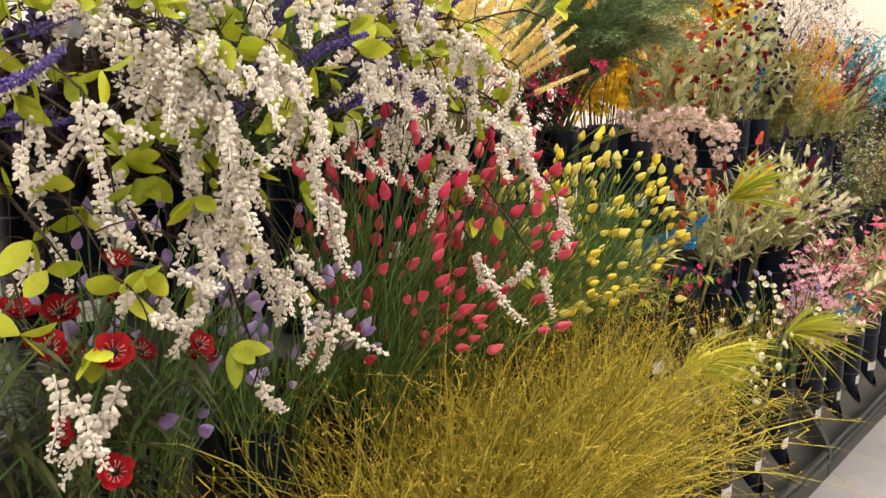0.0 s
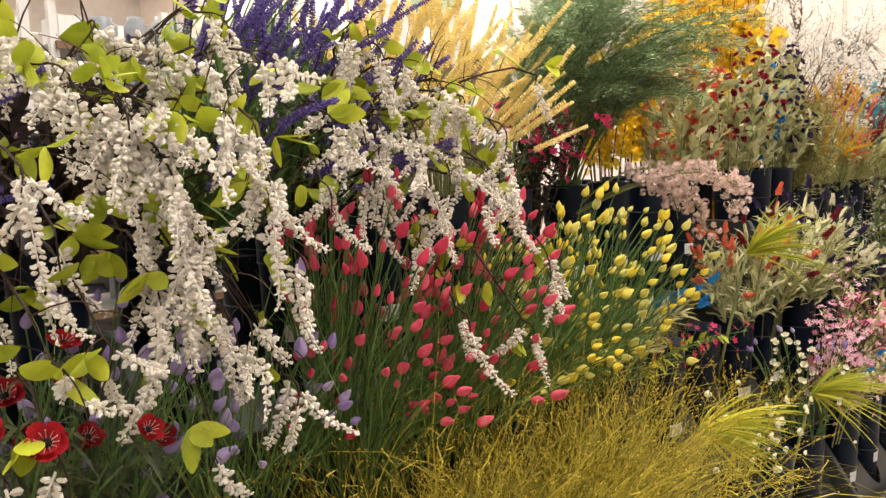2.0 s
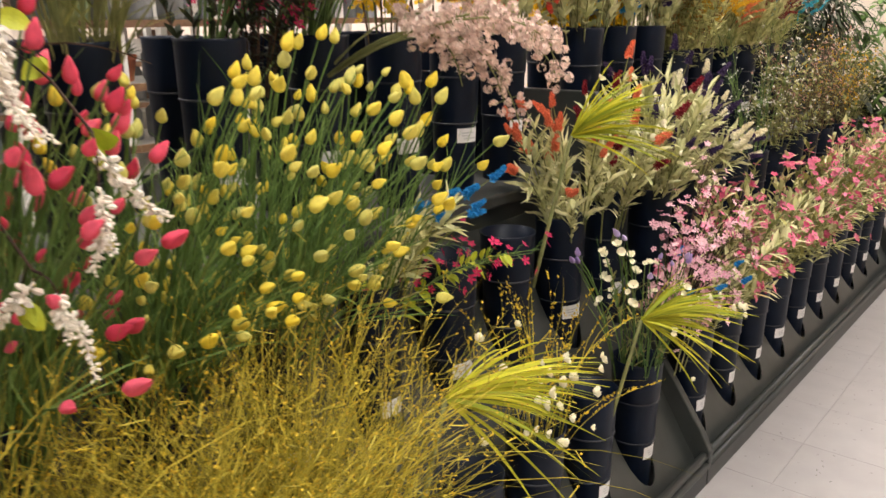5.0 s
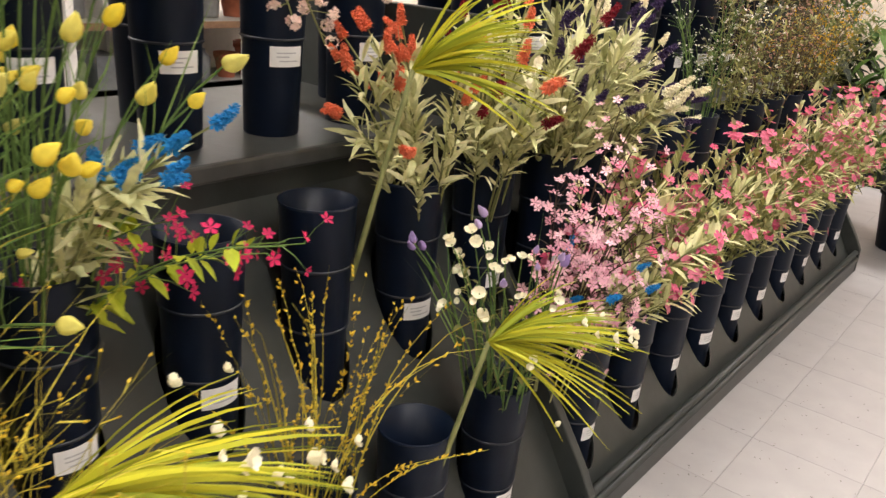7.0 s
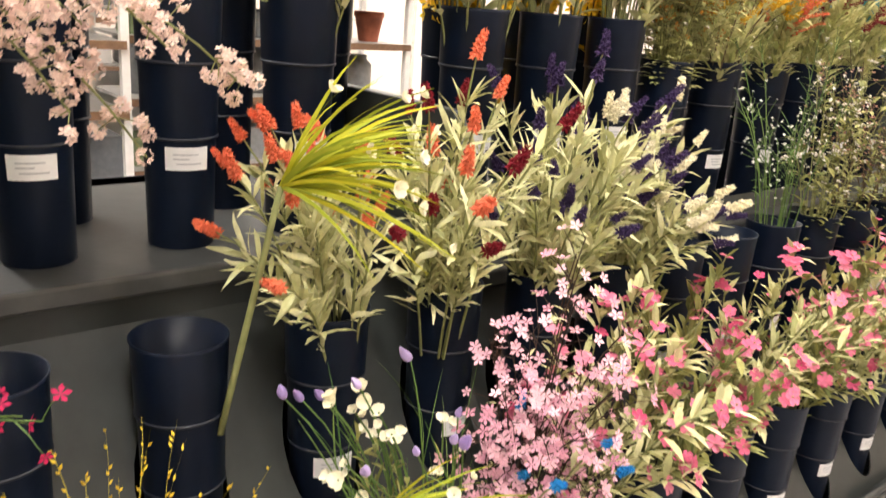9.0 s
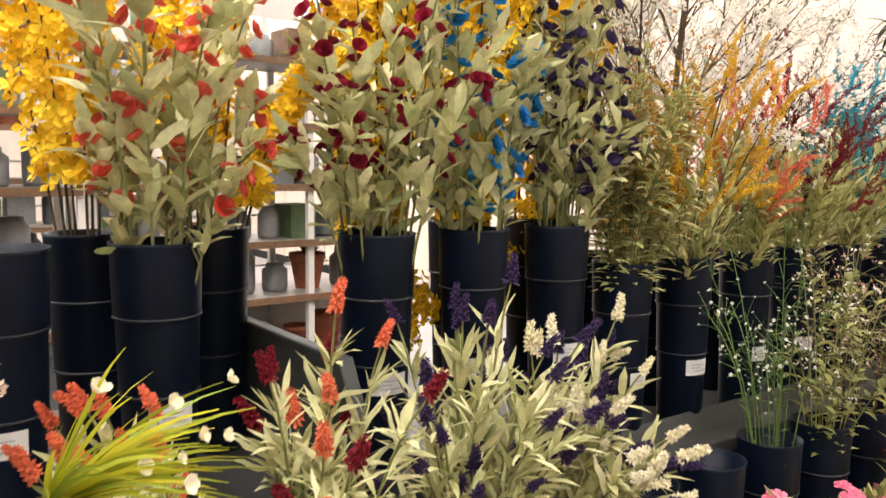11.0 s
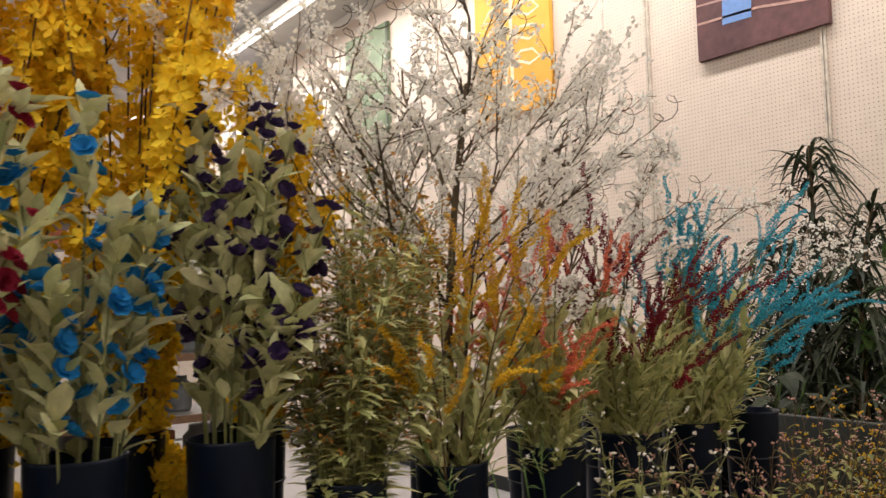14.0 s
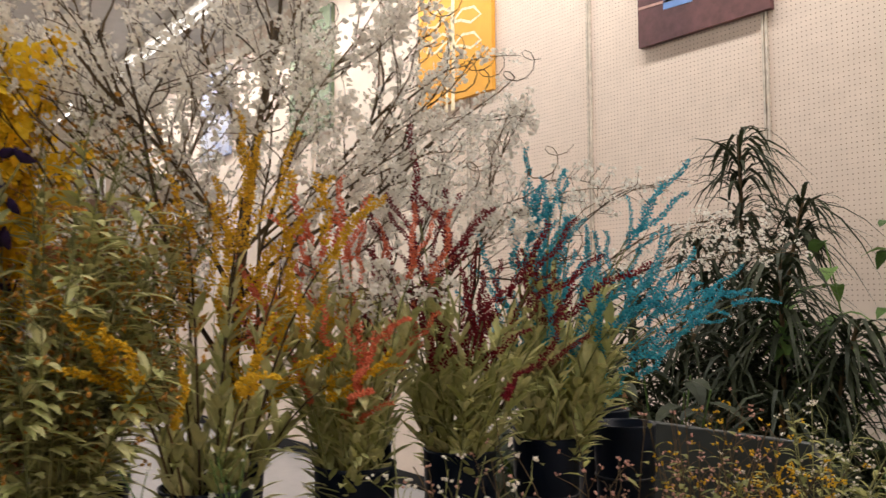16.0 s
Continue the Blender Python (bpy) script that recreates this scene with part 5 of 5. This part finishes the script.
spike_bunch(-1.41, 4.80, RIM3B, CHENILLE["teal"], "teal_spike_sprig", "a few long teal spikes arching sideways out of the bunch", 3, (0.26, 0.34), 0.04, (0.16, 0.46), M_PALESTEM, M_PALELEAF, (0.07, 0.016), 4, (0.1, 0.5), (0.8, 1.0), 4, spike_range=(0.5, 0.99), tilt=(0.02, 0.1))

# ---- shell pink spray hanging over the deck edge ----
t = thing("shell_pink_spray", "pale shell pink flower clusters on a drooping stem", "artificial flowers", "", (-1.42, 2.11, RIM3))
st, fl = Acc(), Acc()
for tip, apex in (((0.33, 0.44, -0.11), (0.42, 0.12, 0.16)), ((0.30, 0.33, -0.20), (0.36, 0.10, 0.14)), ((0.32, 0.24, -0.14), (0.36, 0.06, 0.14)), ((0.46, 0.2, -0.02), (0.42, 0.05, 0.12)), ((0.24, 0.28, -0.05), (0.2, 0.1, 0.16)), ((0.30, 0.12, -0.1), (0.34, 0.02, 0.12)), ((0.4, 0.32, -0.06), (0.42, 0.1, 0.16))):
    pts = curve(V(0, 0, -0.1), V(*apex), V(*tip), 10)
    st.tube(pts, 0.003, 0.0014, 5)
    for k in range(46):
        p, d = along(pts, R(0.4, 1.0))
        c = p + sideways(d, 0.3) * R(0.012, 0.035)
        st.tube([p, c], 0.001, 0.0008, 3)
        for j in range(10):
            w = V(R(-1, 1), R(-1, 1), R(-1, 1)).normalized()
            fl.flower(c + w * 0.008, w, R(0.005, 0.008), 5, 0.3, 0.55)
finish(t, st, M_PALESTEM, fl, M_SHELLPINK, "stem_mass", "flower_mass")

# ---- plants by the end wall ----
def dracaena(x, y, h):
    t = thing("dracaena_plant", "tall dark green spiky dracaena plant by the pegboard wall", "potted plant", "", (x, y, 0))
    part("pot", lathe([(0.12, 0), (0.16, 0.3), (0.17, 0.3), (0.165, 0.28), (0.02, 0.27)], 20).mesh("pot", M_BUCKET, True), t)
    a, lf = Acc(), Acc()
    for k, (dx, dy, hh) in enumerate(((0, 0, 1.0), (0.22, 0.1, 0.86), (-0.2, -0.05, 0.8), (0.1, -0.2, 0.7), (0.35, 0.0, 0.6), (-0.1, 0.1, 0.55))):
        top = V(dx, dy, h * hh)
        pts = curve(V(0, 0, 0.26), V(dx * 0.3, dy * 0.3, h * hh * 0.6), top, 6)
        a.tube(pts, 0.014, 0.008, 6)
        for j in range(210):
            s = R(0.5, 1.0)
            p, d = along(pts, s)
            w = (sideways(d, 0.2) + V(0, 0, R(0.2, 1.2))).normalized()
            L = R(0.22, 0.4)
            lf.leaf(p, w, L, R(0.014, 0.024), None, R(0.5, 1.3), 0.3, 4, 0.3)
    finish(t, a, M_WOODSTEM, lf, M_DARKLEAF, "trunk_mass", "foliage")


def broadleaf(x, y, h, mat):
    t = thing("broadleaf_plant", "leafy green broad-leaved plant by the pegboard wall", "potted plant", "", (x, y, 0))
    part("pot", lathe([(0.12, 0), (0.16, 0.3), (0.17, 0.3), (0.165, 0.28), (0.02, 0.27)], 20).mesh("pot", M_BUCKET, True), t)
    a, lf = Acc(), Acc()
    for pts in stems(26, (h * 0.45, h), 0.42, (0, 0), 0.05, 0.1, -0.26, 7):
        a.tube(pts, 0.006, 0.003, 4)
        for k in range(20):
            p, d = along(pts, R(0.35, 1.0))
            lf.leaf(p, sideways(d, 0.3), R(0.09, 0.16), R(0.05, 0.075), None, R(0.3, 0.9), 0.25, 4, 0.4, 0.05)
    finish(t, a, M_STEM, lf, mat)


dracaena(-2.14, 6.75, 2.22)
dracaena(-1.75, 6.35, 1.65)
dracaena(-2.3, 6.2, 1.6)
broadleaf(-1.6, 6.75, 2.02, M_POTHOS)
broadleaf(-1.95, 5.95, 1.6, M_DARKLEAF)
broadleaf(-2.5, 5.9, 1.45, M_DARKLEAF)
broadleaf(-0.75, 6.2, 1.5, M_POTHOS)
broadleaf(-1.3, 6.05, 1.2, M_DARKLEAF)

# ---- white goods racks across the next aisle ----
def rack(x, y0, y1, h, shelves, goods_seed):
    rnd = random.Random(goods_seed)
    t = thing("white_goods_rack", "white wire goods rack with brown shelf edges and small goods", "shelving", "goods racks", (x, y0, 0))
    L = y1 - y0
    n = max(2, int(round(L / 0.4)))
    for i in range(n + 1):
        for dx in (0.0, -0.42):
            a = Acc()
            a.box(dx - 0.015, L * i / n - 0.015, 0, dx + 0.015, L * i / n + 0.015, h)
            part("post", a.mesh("post", M_WHITE), t)
    for sz in shelves:
        a = Acc()
        a.box(-0.43, 0, sz - 0.012, 0.02, L, sz)
        part("shelf", a.mesh("shelf", M_SHELF), t)
        a = Acc()
        a.box(0.0205, 0, sz - 0.028, 0.036, L, sz + 0.002)
        part("shelf_edge", a.mesh("shelf_edge", M_SHELFWOOD), t, "brown wooden shelf edge")
    a = Acc()
    a.box(-0.45, 0, 0.0, -0.435, L, 0.82)
    part("back_board", a.mesh("back_board", M_WHITE), t)
    for sz in shelves[2:]:
        a = Acc()
        a.tube([V(-0.42, 0, sz + 0.09), V(-0.42, L, sz + 0.09)], 0.006, 0.006, 6)
        part("back_rail", a.mesh("back_rail", M_WHITE, True), t)
    for sz in [v for v in shelves if v > 0.5]:
        yy = 0.05
        while yy < L - 0.14:
            w = rnd.uniform(0.09, 0.18)
            kind = rnd.random()
            gx, gy = x - 0.18, y0 + yy + w / 2
            if kind < 0.14:
                g = thing("planter", "small terracotta plant pot on a white rack", "flower pot", "rack pots", (gx, gy, sz))
                part("pot", lathe([(w * 0.33, 0), (w * 0.48, w * 0.8), (w * 0.52, w * 0.8), (w * 0.52, w * 0.98), (w * 0.46, w * 0.98), (w * 0.3, w * 0.1)], 14).mesh("pot", M_TERRA, True), g)
                if rnd.random() < 0.5:
                    a = Acc()
                    for k in range(30):
                        w2 = rnd.uniform(0, 6.28)
                        a.leaf(V(0, 0, w * 0.8), V(math.cos(w2), math.sin(w2), rnd.uniform(0.6, 2.5)), 0.12, 0.02, None, 0.3)
                    part("leaves", a.mesh("leaves", M_GREENGOODS), g)["kind"] = "stuff"
            elif kind < 0.52:
                g = thing("glass_jar", "small grey glass jar on a white rack", "jar", "rack jars", (gx, gy, sz))
                hh = w * rnd.uniform(0.8, 1.4)
                part("jar", lathe([(w * 0.4, 0), (w * 0.44, hh * 0.1), (w * 0.44, hh * 0.75), (w * 0.3, hh * 0.88), (w * 0.3, hh)], 14, True).mesh("jar", M_GREY, True), g)
            elif kind < 0.95:
                g = thing("goods_box", "small boxed goods on a white rack", "box", "rack boxes", (gx, gy, sz))
                a = Acc()
                a.box(-0.08, -w * 0.45, 0, 0.1, w * 0.45, w * 1.1)
                part("carton", a.mesh("carton", rnd.choice((M_WHITE, M_WHITE, M_GREENGOODS, M_GREY, M_GREY, M_SHELFWOOD))), g)
            yy += w + rnd.uniform(0.0, 0.04)


LEVELS = (0.25, 0.55, 0.85, 1.1, 1.35, 1.62, 1.9)
rack(-3.2, -0.4, 1.2, 2.05, LEVELS, 1)
rack(-3.2, 1.3, 3.1, 2.05, LEVELS, 2)
rack(-3.5, 3.2, 4.6, 2.05, LEVELS, 3)
rack(-4.8, 1.4, 4.2, 2.1, LEVELS, 4)
for x, y, z in ((-3.68, 3.5, 1.9), (-3.68, 4.0, 1.9), (-3.38, 2.5, 1.9), (-3.38, 0.9, 1.9)):
    g = thing("rack_sign", "blank white card sign standing on a rack shelf", "sign", "rack signs", (x, y, z))
    a = Acc()
    a.box(-0.004, -0.17, 0.2, 0.004, 0.17, 0.44)
    part("card", a.mesh("card", M_WHITE), g)
    a = Acc()
    a.box(-0.006, -0.012, 0.0, 0.006, 0.012, 0.2)
    part("post", a.mesh("post", M_WHITE), g)
    a = Acc()
    a.box(-0.05, -0.06, 0.0, 0.05, 0.06, 0.006)
    part("foot", a.mesh("foot", M_WHITE), g)

# ---- floor tiles ----
TS = 0.3048
tile = Acc()
g = 0.00025
tile.add([(-TS / 2 + g, -TS / 2 + g, -0.004), (TS / 2 - g, -TS / 2 + g, -0.004), (TS / 2 - g, TS / 2 - g, -0.004), (-TS / 2 + g, TS / 2 - g, -0.004)]
         + [(-TS / 2 + 2 * g, -TS / 2 + 2 * g, 0), (TS / 2 - 2 * g, -TS / 2 + 2 * g, 0), (TS / 2 - 2 * g, TS / 2 - 2 * g, 0), (-TS / 2 + 2 * g, TS / 2 - 2 * g, 0)],
         [(4, 5, 6, 7), (0, 1, 5, 4), (1, 2, 6, 5), (2, 3, 7, 6), (3, 0, 4, 7)])
TILE = tile.mesh("tile", M_TILE)
X0T, Y0T = -0.69 - TS / 2, 4.10 + TS / 2
rest = Acc()
for i in range(-50, 20):
    for j in range(-32, 13):
        x, y = X0T + i * TS, Y0T + j * TS
        if 0 <= i <= 9 and -3 <= j <= 10 or (i == -1 and -3 <= j <= 10):
            part("tile", TILE, floor, "", Matrix.Translation((x, y, 0)))
        elif -15.3 < x < 5.05 and -4.85 < y < 7.4:
            h = TS / 2 - 2 * g
            rest.add([(x - h, y - h, 0), (x + h, y - h, 0), (x + h, y + h, 0), (x - h, y + h, 0)], [(0, 1, 2, 3)])
part("tiles", rest.mesh("tiles", material("vinyl_tile_rest", srgb(160, 156, 156), srgb(156, 152, 152), rough=0.42, noise_scale=9, noise_amount=0.07)), floor)["kind"] = "stuff"
fk = Acc()
for k in range(3200):
    x, y, r = R(-0.82, 1.5), R(0.5, 7.0), R(0.0012, 0.0045)
    w = R(0, 6)
    fk.add([(x + r * math.cos(w) * 1.6, y + r * math.sin(w) * 1.6, 0.0006), (x - r * math.sin(w) * 0.5, y + r * math.cos(w) * 0.5, 0.0006), (x - r * math.cos(w), y - r * math.sin(w), 0.0006), (x + r * math.sin(w) * 0.5, y - r * math.cos(w) * 0.5, 0.0006)], [(0, 1, 2, 3)])
part("tile_flecks", fk.mesh("tile_flecks", M_FLECK), floor)["kind"] = "stuff"
